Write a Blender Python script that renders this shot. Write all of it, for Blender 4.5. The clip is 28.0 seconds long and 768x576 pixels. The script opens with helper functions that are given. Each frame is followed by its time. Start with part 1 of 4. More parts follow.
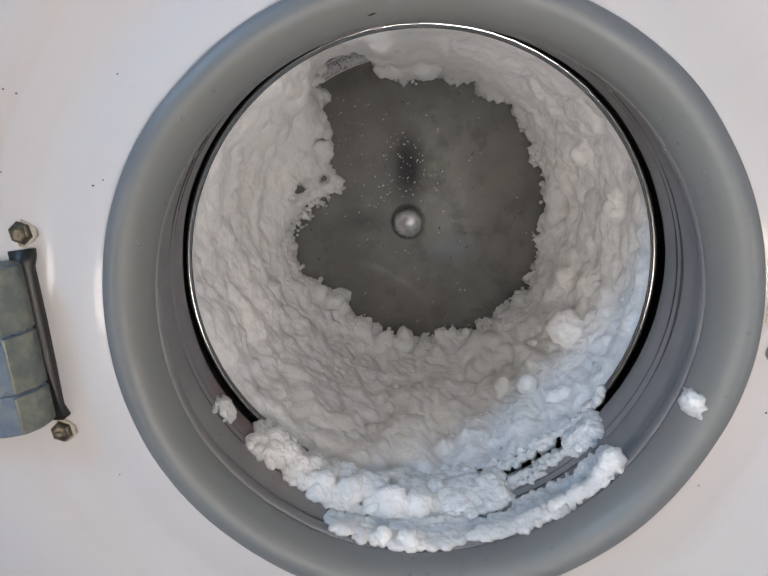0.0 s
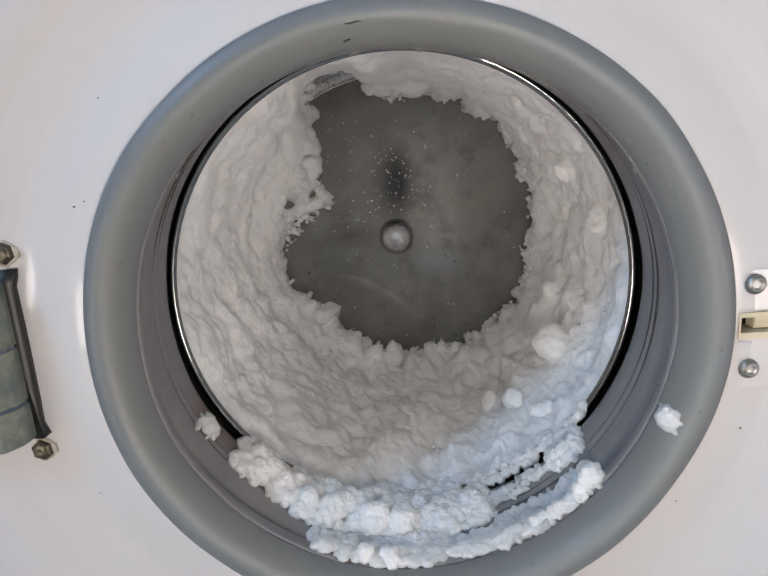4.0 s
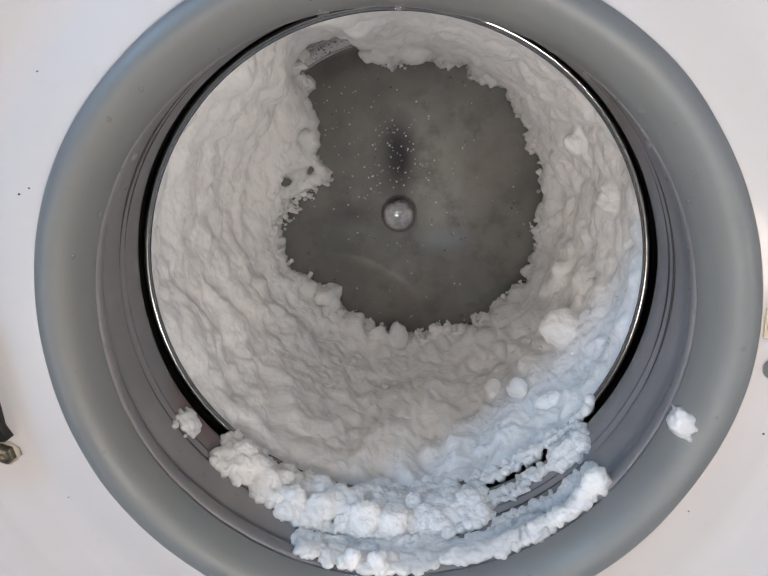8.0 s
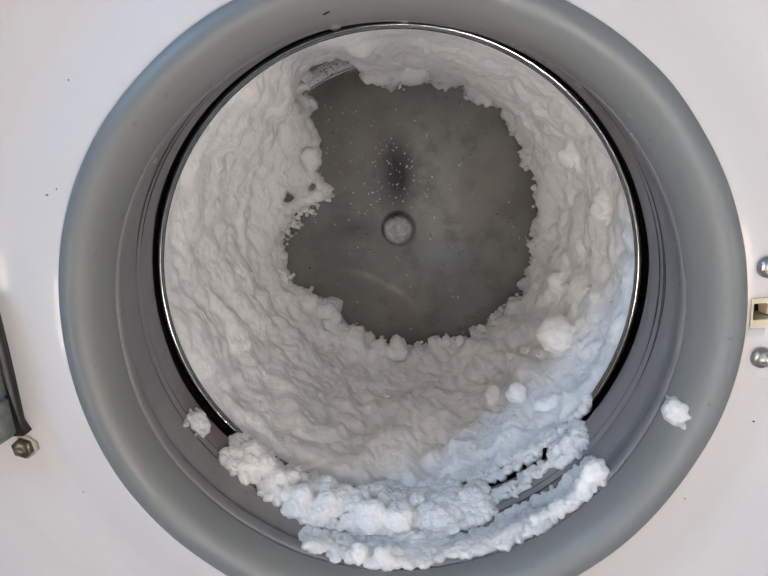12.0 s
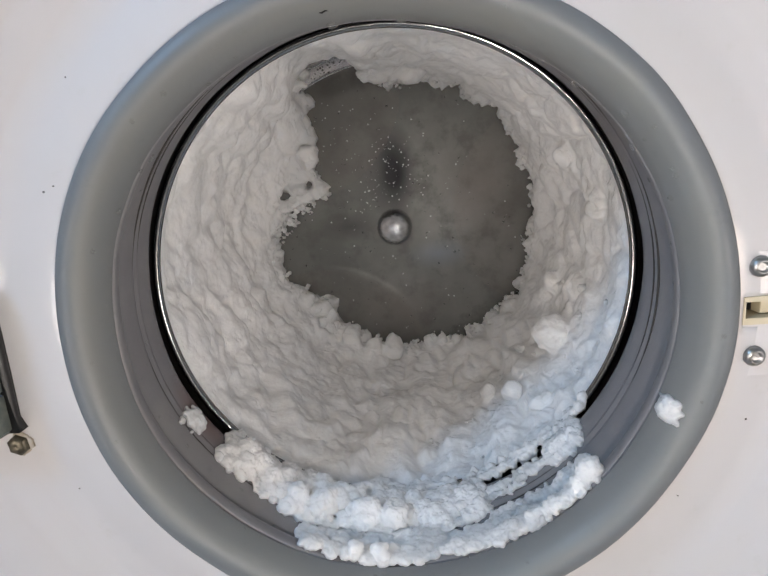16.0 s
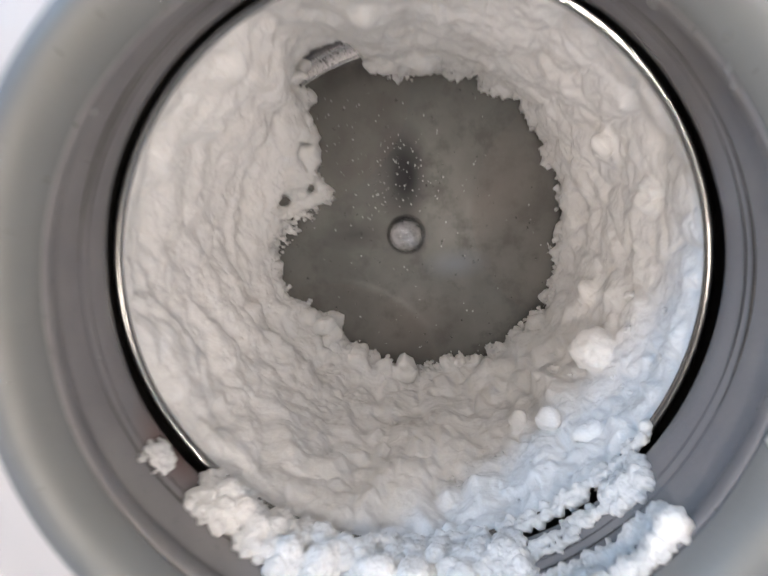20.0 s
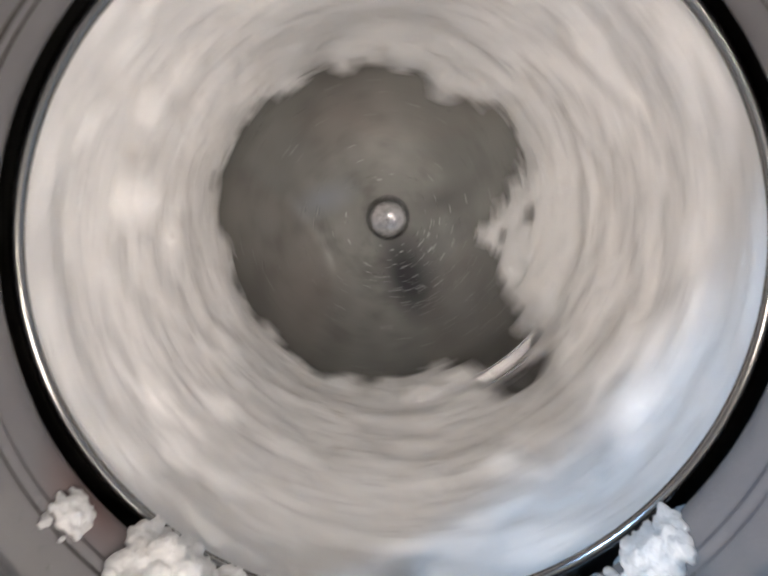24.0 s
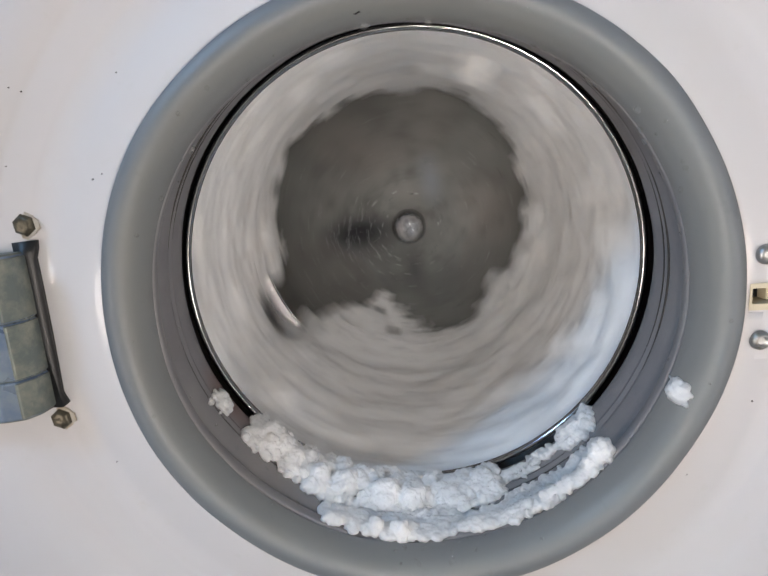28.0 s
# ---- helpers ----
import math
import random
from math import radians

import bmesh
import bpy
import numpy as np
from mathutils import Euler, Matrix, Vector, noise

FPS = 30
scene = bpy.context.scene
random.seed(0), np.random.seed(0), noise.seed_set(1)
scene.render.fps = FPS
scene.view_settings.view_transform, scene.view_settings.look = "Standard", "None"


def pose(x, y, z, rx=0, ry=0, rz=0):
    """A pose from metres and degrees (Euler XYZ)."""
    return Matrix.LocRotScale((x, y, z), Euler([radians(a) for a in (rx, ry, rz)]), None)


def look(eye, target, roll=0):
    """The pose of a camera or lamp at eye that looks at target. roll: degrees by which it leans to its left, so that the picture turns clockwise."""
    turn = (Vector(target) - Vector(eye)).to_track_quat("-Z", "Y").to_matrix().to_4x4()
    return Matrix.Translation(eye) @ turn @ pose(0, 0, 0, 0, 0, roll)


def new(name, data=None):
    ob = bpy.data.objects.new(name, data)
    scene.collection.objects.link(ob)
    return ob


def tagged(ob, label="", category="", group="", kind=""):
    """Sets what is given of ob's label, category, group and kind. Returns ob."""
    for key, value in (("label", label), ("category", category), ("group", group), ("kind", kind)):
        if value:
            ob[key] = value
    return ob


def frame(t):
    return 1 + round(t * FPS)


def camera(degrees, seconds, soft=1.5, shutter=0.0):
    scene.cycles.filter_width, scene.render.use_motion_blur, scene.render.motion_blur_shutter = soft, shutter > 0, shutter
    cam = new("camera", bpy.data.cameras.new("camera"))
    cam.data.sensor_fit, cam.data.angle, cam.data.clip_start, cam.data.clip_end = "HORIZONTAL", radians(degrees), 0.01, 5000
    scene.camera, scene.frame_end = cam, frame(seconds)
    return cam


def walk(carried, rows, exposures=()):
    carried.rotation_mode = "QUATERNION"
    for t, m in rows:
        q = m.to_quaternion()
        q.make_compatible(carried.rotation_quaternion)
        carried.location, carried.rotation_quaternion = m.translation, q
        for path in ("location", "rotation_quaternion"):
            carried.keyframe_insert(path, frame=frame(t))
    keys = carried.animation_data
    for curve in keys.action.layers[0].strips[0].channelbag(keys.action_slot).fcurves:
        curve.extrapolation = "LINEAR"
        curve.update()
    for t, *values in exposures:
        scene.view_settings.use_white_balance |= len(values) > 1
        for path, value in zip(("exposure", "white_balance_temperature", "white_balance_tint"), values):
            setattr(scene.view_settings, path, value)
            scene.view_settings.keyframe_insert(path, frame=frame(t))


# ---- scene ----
SECONDS = 28.0
cam = camera(70.52, SECONDS, soft=1.5, shutter=0.6)
# seconds, eye, way ahead from the eye, roll
PATH = [
    (0, (-0.0136, -0.2847, 0.5370), (-0.0321, 0.9707, -0.2380), -3.77),
    (0.5, (-0.0155, -0.2859, 0.5363), (-0.0254, 0.9742, -0.2244), -3.63),
    (1, (-0.0151, -0.2865, 0.5357), (-0.0330, 0.9724, -0.2309), -3.66),
    (1.5, (-0.0120, -0.2888, 0.5406), (-0.0254, 0.9770, -0.2116), -3.61),
    (2, (-0.0085, -0.2909, 0.5422), (-0.0291, 0.9765, -0.2134), -3.85),
    (2.5, (-0.0085, -0.2918, 0.5431), (-0.0310, 0.9763, -0.2142), -3.79),
    (3, (-0.0070, -0.2908, 0.5417), (-0.0279, 0.9765, -0.2139), -3.74),
    (3.5, (-0.0048, -0.2891, 0.5414), (-0.0242, 0.9762, -0.2154), -3.87),
    (5.5, (0.0021, -0.2866, 0.5396), (-0.0348, 0.9740, -0.2238), -4.09),
    (6, (0.0024, -0.2868, 0.5396), (-0.0367, 0.9743, -0.2222), -4.14),
    (6.5, (0.0022, -0.2861, 0.5388), (-0.0329, 0.9725, -0.2307), -4.12),
    (7, (0.0054, -0.2770, 0.5408), (-0.0407, 0.9701, -0.2393), -3.84),
    (7.5, (0.0158, -0.2542, 0.5417), (-0.0501, 0.9630, -0.2647), -4.21),
    (8, (0.0164, -0.2551, 0.5431), (-0.0608, 0.9621, -0.2658), -4.77),
    (8.5, (0.0170, -0.2541, 0.5417), (-0.0626, 0.9613, -0.2682), -4.98),
    (9, (0.0151, -0.2682, 0.5333), (-0.0490, 0.9729, -0.2261), -4.98),
    (9.5, (0.0144, -0.2688, 0.5318), (-0.0429, 0.9716, -0.2325), -5.01),
    (10, (0.0129, -0.2695, 0.5321), (-0.0350, 0.9716, -0.2342), -4.79),
    (10.5, (0.0111, -0.2709, 0.5317), (-0.0464, 0.9707, -0.2356), -5.01),
    (11, (0.0099, -0.2713, 0.5314), (-0.0480, 0.9720, -0.2301), -4.83),
    (11.5, (0.0099, -0.2734, 0.5322), (-0.0455, 0.9740, -0.2221), -4.71),
    (12, (0.0098, -0.2739, 0.5321), (-0.0485, 0.9740, -0.2213), -4.82),
    (12.5, (0.0093, -0.2744, 0.5325), (-0.0484, 0.9739, -0.2216), -4.77),
    (14.5, (0.0090, -0.2751, 0.5316), (-0.0423, 0.9743, -0.2212), -4.38),
    (15, (0.0093, -0.2751, 0.5322), (-0.0420, 0.9741, -0.2220), -4.41),
    (15.5, (0.0099, -0.2754, 0.5322), (-0.0424, 0.9740, -0.2225), -4.48),
    (16, (0.0097, -0.2753, 0.5321), (-0.0414, 0.9736, -0.2245), -4.58),
    (16.5, (0.0094, -0.2749, 0.5319), (-0.0396, 0.9738, -0.2239), -4.58),
    (17, (0.0074, -0.2745, 0.5302), (-0.0330, 0.9737, -0.2254), -4.51),
    (17.5, (0.0079, -0.2743, 0.5286), (-0.0347, 0.9738, -0.2247), -4.19),
    (18, (0.0075, -0.2745, 0.5283), (-0.0346, 0.9730, -0.2281), -4.11),
    (18.5, (0.0078, -0.2745, 0.5281), (-0.0376, 0.9722, -0.2311), -4.23),
    (19, (0.0080, -0.2745, 0.5290), (-0.0383, 0.9734, -0.2257), -4.31),
    (19.5, (0.0070, -0.2772, 0.5257), (-0.0365, 0.9800, -0.1954), -4.83),
    (19.8, (-0.0024, -0.2456, 0.5127), (-0.0310, 0.9854, -0.1674), -5.13),
    (20, (0.0026, -0.2055, 0.5020), (-0.0524, 0.9830, -0.1758), -4.96),
    (20.2, (0.0061, -0.1702, 0.4919), (-0.0246, 0.9780, -0.2071), -4.04),
    (20.5, (0.0017, -0.1245, 0.4848), (-0.0231, 0.9506, -0.3095), -4.47),
    (22.5, (-0.0010, -0.0961, 0.4956), (-0.0118, 0.9460, -0.3239), -4.00),
    (22.7, (-0.0019, -0.1009, 0.4962), (-0.0052, 0.9531, -0.3027), -3.67),
    (23, (-0.0075, -0.1071, 0.4970), (0.0080, 0.9606, -0.2777), -2.55),
    (23.5, (-0.0072, -0.1181, 0.5029), (0.0062, 0.9661, -0.2582), -2.76),
    (24, (-0.0044, -0.1355, 0.5092), (-0.0059, 0.9729, -0.2311), -2.93),
    (24.3, (-0.0129, -0.1773, 0.5104), (-0.0193, 0.9754, -0.2196), -2.31),
    (24.5, (0.0022, -0.2052, 0.5214), (-0.0474, 0.9753, -0.2159), -3.08),
    (24.6, (0.0014, -0.2215, 0.5287), (-0.0344, 0.9744, -0.2221), -3.35),
    (25, (0.0031, -0.2732, 0.5402), (-0.0274, 0.9778, -0.2075), -2.88),
    (25.5, (0.0041, -0.2824, 0.5286), (-0.0473, 0.9762, -0.2116), -3.56),
    (25.8, (-0.0004, -0.2871, 0.5190), (-0.0386, 0.9810, -0.1899), -3.51),
    (26, (0.0024, -0.2899, 0.5291), (-0.0388, 0.9801, -0.1945), -3.41),
    (26.5, (0.0034, -0.2920, 0.5294), (-0.0407, 0.9810, -0.1895), -3.37),
    (27, (0.0023, -0.2929, 0.5288), (-0.0473, 0.9808, -0.1893), -3.85),
    (27.5, (0.0019, -0.2929, 0.5274), (-0.0520, 0.9793, -0.1958), -4.12),
    (28, (-0.0010, -0.2957, 0.5242), (-0.0513, 0.9763, -0.2103), -4.16),
]
EXPOSURES = [(0.0, -0.11, 6500, 10), (3.0, -0.07, 6500, 10), (7.0, 0.0, 6500, 10), (7.6, 0.06, 6500, 10), (8.5, 0.06, 6500, 10), (9.2, 0.03, 6500, 10), (19.5, 0.0, 6500, 10), (20.0, 0.42, 6700, 12), (20.5, 0.62, 6800, 12), (23.8, 0.60, 6800, 12), (24.6, 0.24, 6650, 11), (25.2, -0.03, 6500, 10), (28.0, -0.02, 6500, 10)]
walk(cam, [(t, look(eye, tuple(np.add(eye, ahead)), roll)) for t, eye, ahead, roll in PATH], EXPOSURES)

# ------------------------------------------------------------------ light
AXIS = 0.45            # height of the drum's axis over the floor
SAG = -0.0066          # the seal's outer edge sits this much below the axis
world = bpy.data.worlds.new("room_air")
scene.world = world
world.use_nodes = True
world.node_tree.nodes["Background"].inputs[0].default_value = (0.75, 0.85, 1.0, 1)
world.node_tree.nodes["Background"].inputs[1].default_value = 0.3


def area_lamp(name, eye, target, w, h, power, colour):
    data = bpy.data.lights.new(name, "AREA")
    data.shape, data.size, data.size_y = "RECTANGLE", w, h
    data.energy, data.color = power, colour
    ob = new(name, data)
    ob.matrix_world = look(eye, target)
    return ob


area_lamp("window_light", (-1.14, -0.93, 1.60), (0.1, 0.1, 0.42), 0.24, 0.34, 12.5, (0.36, 0.64, 1.0))
# Two unseen low fill lamps, added to brighten the drum's side walls.
area_lamp("low_fill_right", (1.10, -1.36, 0.16), (0.0, 0.1, 0.52), 0.50, 0.26, 6.4, (1.0, 0.885, 0.80))
area_lamp("low_fill_left", (-1.10, -1.37, 0.16), (0.0, 0.1, 0.52), 0.44, 0.26, 5.2, (1.0, 0.885, 0.80))
# Unseen front lamp, added for the hub's highlight and some fill.
area_lamp("front_fill_light", (0.03, -1.60, 1.12), (0.0, 0.4, 0.45), 0.13, 0.13, 0.9, (0.96, 0.97, 1.0))
# The camera's own torch, set as a still lamp behind its path.
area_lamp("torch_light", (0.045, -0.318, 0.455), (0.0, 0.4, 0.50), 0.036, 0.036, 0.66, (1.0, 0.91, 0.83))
# Weak unseen fill from above, an added lamp.
area_lamp("ceiling_fill_light", (0.05, -1.30, 2.26), (0.05, -1.1, 0.0), 0.20, 0.20, 0.4, (1.0, 0.96, 0.92))


# ------------------------------------------------------------------ materials
def material(name, base, rough=0.5, metal=0.0, spots=(), bump=0.0, bump_scale=200.0, coat=0.0, spec=0.5, mix=0.5, rough_var=0.0):
    """A node material; spots: (scale, second colour, low, high) noise layers over the base."""
    m = bpy.data.materials.new(name)
    m.use_nodes = True
    n, l = m.node_tree.nodes, m.node_tree.links
    b = n["Principled BSDF"]
    b.inputs["Roughness"].default_value = rough
    b.inputs["Metallic"].default_value = metal
    b.inputs["Coat Weight"].default_value = coat
    b.inputs["Coat Roughness"].default_value = 0.06
    b.inputs["Specular IOR Level"].default_value = spec
    co = n.new("ShaderNodeTexCoord")
    last = None
    for scale, colour, low, high in spots:
        tex = n.new("ShaderNodeTexNoise")
        tex.inputs["Scale"].default_value, tex.inputs["Detail"].default_value = scale, 6
        tex.inputs["Roughness"].default_value = 0.62
        l.new(co.outputs["Object"], tex.inputs["Vector"])
        ramp = n.new("ShaderNodeMapRange")
        ramp.inputs["From Min"].default_value, ramp.inputs["From Max"].default_value = low, high
        l.new(tex.outputs["Fac"], ramp.inputs["Value"])
        mixer = n.new("ShaderNodeMix")
        mixer.data_type = "RGBA"
        mixer.inputs["A"].default_value = (*base, 1)
        if last:
            l.new(last, mixer.inputs["A"])
        mixer.inputs["B"].default_value = (*colour, 1)
        l.new(ramp.outputs["Result"], mixer.inputs["Factor"])
        last = mixer.outputs["Result"]
    if last:
        l.new(last, b.inputs["Base Color"])
    else:
        b.inputs["Base Color"].default_value = (*base, 1)
    if rough_var:
        tex = n.new("ShaderNodeTexNoise")
        tex.inputs["Scale"].default_value, tex.inputs["Detail"].default_value = 35, 5
        l.new(co.outputs["Object"], tex.inputs["Vector"])
        ramp = n.new("ShaderNodeMapRange")
        ramp.inputs["From Min"].default_value, ramp.inputs["From Max"].default_value = 0.3, 0.7
        ramp.inputs["To Min"].default_value, ramp.inputs["To Max"].default_value = rough - rough_var, rough + rough_var
        l.new(tex.outputs["Fac"], ramp.inputs["Value"])
        l.new(ramp.outputs["Result"], b.inputs["Roughness"])
    if bump:
        tex = n.new("ShaderNodeTexNoise")
        tex.inputs["Scale"].default_value, tex.inputs["Detail"].default_value = bump_scale, 8
        l.new(co.outputs["Object"], tex.inputs["Vector"])
        bp = n.new("ShaderNodeBump")
        bp.inputs["Strength"].default_value, bp.inputs["Distance"].default_value = bump, 0.001
        l.new(tex.outputs["Fac"], bp.inputs["Height"])
        l.new(bp.outputs["Normal"], b.inputs["Normal"])
    return m


ENAMEL = material("white_enamel", (0.625, 0.61, 0.62), 0.48, spots=((9, (0.62, 0.60, 0.595), 0.45, 0.75), (70, (0.59, 0.575, 0.565), 0.62, 0.80)), coat=0.45, bump=0.02, bump_scale=60)
THROAT_RUBBER = material("dark_rubber", (0.208, 0.203, 0.216), 0.42, spots=((20, (0.25, 0.245, 0.25), 0.4, 0.7), (150, (0.17, 0.17, 0.18), 0.62, 0.8)), bump=0.08, bump_scale=320, rough_var=0.1)
RUBBER = material("grey_rubber", (0.215, 0.23, 0.245), 0.47, spec=0.6, spots=((14, (0.24, 0.25, 0.245), 0.35, 0.7), (130, (0.16, 0.175, 0.18), 0.62, 0.8)), bump=0.10, bump_scale=320, rough_var=0.08)
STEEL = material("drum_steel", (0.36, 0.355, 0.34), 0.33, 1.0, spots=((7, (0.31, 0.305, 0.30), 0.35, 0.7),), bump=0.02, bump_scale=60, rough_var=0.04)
BACK_STEEL = material("back_steel_with_reflections", (0.225, 0.224, 0.214), 0.50, 1.0, spots=((9, (0.165, 0.167, 0.16), 0.38, 0.62), (34, (0.15, 0.15, 0.143), 0.50, 0.66)), bump=0.04, bump_scale=60, rough_var=0.05)


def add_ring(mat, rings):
    """Tinted rings round the drum's axis: (radius, colour) stops mixed into a material."""
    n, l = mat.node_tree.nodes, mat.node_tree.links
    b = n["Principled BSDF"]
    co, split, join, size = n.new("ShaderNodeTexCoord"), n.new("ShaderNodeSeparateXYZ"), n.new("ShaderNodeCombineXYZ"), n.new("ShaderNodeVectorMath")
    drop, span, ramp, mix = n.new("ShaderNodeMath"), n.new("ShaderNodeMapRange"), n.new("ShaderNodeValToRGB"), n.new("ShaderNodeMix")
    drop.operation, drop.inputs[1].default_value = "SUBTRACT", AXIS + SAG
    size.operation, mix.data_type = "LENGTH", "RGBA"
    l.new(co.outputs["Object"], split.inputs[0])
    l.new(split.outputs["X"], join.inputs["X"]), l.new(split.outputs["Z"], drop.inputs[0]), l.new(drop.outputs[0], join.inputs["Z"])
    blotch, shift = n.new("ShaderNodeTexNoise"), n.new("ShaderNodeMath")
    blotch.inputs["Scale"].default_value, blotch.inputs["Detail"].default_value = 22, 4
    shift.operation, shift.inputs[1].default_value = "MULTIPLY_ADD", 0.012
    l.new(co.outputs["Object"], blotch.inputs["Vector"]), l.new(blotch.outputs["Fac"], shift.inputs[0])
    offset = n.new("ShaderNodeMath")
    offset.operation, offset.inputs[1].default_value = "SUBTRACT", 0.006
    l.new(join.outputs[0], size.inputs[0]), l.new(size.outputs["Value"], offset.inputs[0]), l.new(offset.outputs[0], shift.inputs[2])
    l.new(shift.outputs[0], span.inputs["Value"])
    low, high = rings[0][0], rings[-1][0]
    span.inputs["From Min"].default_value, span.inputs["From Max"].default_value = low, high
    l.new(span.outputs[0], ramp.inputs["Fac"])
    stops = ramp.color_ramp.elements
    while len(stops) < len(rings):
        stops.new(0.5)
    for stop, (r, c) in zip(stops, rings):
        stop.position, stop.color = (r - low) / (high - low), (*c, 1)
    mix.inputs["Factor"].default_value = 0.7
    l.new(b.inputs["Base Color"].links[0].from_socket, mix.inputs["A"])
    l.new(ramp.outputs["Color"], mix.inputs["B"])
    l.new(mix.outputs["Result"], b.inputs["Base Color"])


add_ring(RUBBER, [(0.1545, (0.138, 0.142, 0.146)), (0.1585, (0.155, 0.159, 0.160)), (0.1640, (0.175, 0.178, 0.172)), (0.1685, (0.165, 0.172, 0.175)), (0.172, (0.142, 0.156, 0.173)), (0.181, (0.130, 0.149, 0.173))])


def add_stain_or_reflection(mat, centre, size, colour, amount):
    """A soft oval stain or painted-in reflection on a material, at a place in the object's own space."""
    n, l = mat.node_tree.nodes, mat.node_tree.links
    b = n["Principled BSDF"]
    co, move, ball, mix = n.new("ShaderNodeTexCoord"), n.new("ShaderNodeMapping"), n.new("ShaderNodeTexGradient"), n.new("ShaderNodeMix")
    move.vector_type = "TEXTURE"
    move.inputs["Location"].default_value, move.inputs["Scale"].default_value = centre, size
    ball.gradient_type, mix.data_type = "SPHERICAL", "RGBA"
    scale = n.new("ShaderNodeMath")
    scale.operation, scale.use_clamp = "MULTIPLY", True
    scale.inputs[1].default_value = amount
    l.new(co.outputs["Object"], move.inputs["Vector"]), l.new(move.outputs["Vector"], ball.inputs["Vector"])
    l.new(ball.outputs["Fac"], scale.inputs[0]), l.new(scale.outputs[0], mix.inputs["Factor"])
    l.new(b.inputs["Base Color"].links[0].from_socket, mix.inputs["A"])
    mix.inputs["B"].default_value = (*colour, 1)
    l.new(mix.outputs["Result"], b.inputs["Base Color"])


# The pressed dent's dark reflection, painted into the steel's colour.
add_stain_or_reflection(BACK_STEEL, (0.002, 0.43, 0.068), (0.036, 0.3, 0.066), (0.03, 0.03, 0.034), 1.3)
add_stain_or_reflection(THROAT_RUBBER, (-0.144, 0.082, AXIS - 0.085), (0.034, 0.022, 0.040), (0.17, 0.09, 0.08), 0.9)
# Browner ovals on two petals, and a darker patch beside the dent.
add_stain_or_reflection(BACK_STEEL, (0.112, 0.43, 0.045), (0.06, 0.3, 0.07), (0.25, 0.215, 0.195), 0.3)
add_stain_or_reflection(BACK_STEEL, (0.01, 0.43, -0.11), (0.07, 0.3, 0.05), (0.24, 0.205, 0.185), 0.35)
add_stain_or_reflection(BACK_STEEL, (-0.03, 0.43, 0.06), (0.06, 0.3, 0.09), (0.11, 0.11, 0.11), 0.5)
# Dark reflection along the second arm, painted in likewise.
add_stain_or_reflection(BACK_STEEL, (-0.058, 0.43, 0.004), (0.050, 0.3, 0.020), (0.07, 0.07, 0.07), 0.7)
# Bluish window reflection put into the colour, so it turns with the drum.
add_stain_or_reflection(BACK_STEEL, (0.055, 0.43, -0.040), (0.045, 0.3, 0.022), (0.20, 0.22, 0.25), 0.8)
PETAL_STEEL = BACK_STEEL.copy()
PETAL_STEEL.name = "browned_steel"
add_stain_or_reflection(PETAL_STEEL, (0.0, 0.43, 0.0), (4.0, 4.0, 4.0), (0.25, 0.21, 0.19), 0.14)
CHROME = material("polished_steel", (0.72, 0.72, 0.72), 0.12, 1.0, bump=0.05, bump_scale=120)
RIM_STEEL = material("rim_steel", (0.34, 0.34, 0.34), 0.14, 1.0, bump=0.05, bump_scale=120)
CORNER_STEEL = material("corner_steel", (0.33, 0.32, 0.33), 0.33, 1.0, bump=0.08, bump_scale=90)
HUB_STEEL = material("hub_steel", (0.74, 0.74, 0.75), 0.15, 1.0, spots=((160, (0.50, 0.50, 0.51), 0.42, 0.62),), bump=0.9, bump_scale=420)
BLACK = material("black_rubber", (0.012, 0.012, 0.012), 0.45, bump=0.1)
TUB = material("tub_plastic", (0.02, 0.02, 0.02), 0.6)
SNOW = material("wet_snow", (0.972, 0.964, 0.953), 0.8, spots=((25, (0.962, 0.95, 0.932), 0.45, 0.7),), bump=0.45, bump_scale=520, spec=0.25)
snow_shader = SNOW.node_tree.nodes["Principled BSDF"]
snow_shader.inputs["Subsurface Weight"].default_value = 0.95
snow_shader.inputs["Subsurface Radius"].default_value = (1.0, 0.97, 0.93)
snow_shader.inputs["Subsurface Scale"].default_value = 0.016
CREAM = material("cream_plastic", (0.62, 0.55, 0.40), 0.45, spots=((40, (0.55, 0.47, 0.33), 0.4, 0.7),), bump=0.05)
SCREW = material("screw_zinc", (0.34, 0.345, 0.35), 0.34, 0.9, spots=((300, (0.25, 0.24, 0.2), 0.5, 0.7),), bump=0.1, bump_scale=500)
BRASSY = material("tarnished_bolt", (0.13, 0.115, 0.085), 0.34, 0.7, spots=((260, (0.06, 0.055, 0.04), 0.45, 0.7),), bump=0.25, bump_scale=500)
RUST = material("rust_stain", (0.40, 0.33, 0.23), 0.6, spots=((160, (0.56, 0.53, 0.49), 0.35, 0.6),))
HINGE = material("hinge_metal", (0.16, 0.22, 0.33), 0.32, 0.45, spots=((55, (0.30, 0.35, 0.40), 0.4, 0.7),), bump=0.15, bump_scale=180, rough_var=0.08)
OLIVE = material("olive_hinge_edge", (0.15, 0.175, 0.17), 0.42, 0.3, spots=((90, (0.28, 0.29, 0.24), 0.4, 0.65), (240, (0.16, 0.18, 0.17), 0.55, 0.7)), bump=0.2, bump_scale=220)
WALL = material("wall_paint", (0.62, 0.60, 0.56), 0.8, spots=((5, (0.58, 0.56, 0.52), 0.4, 0.7),), bump=0.1)
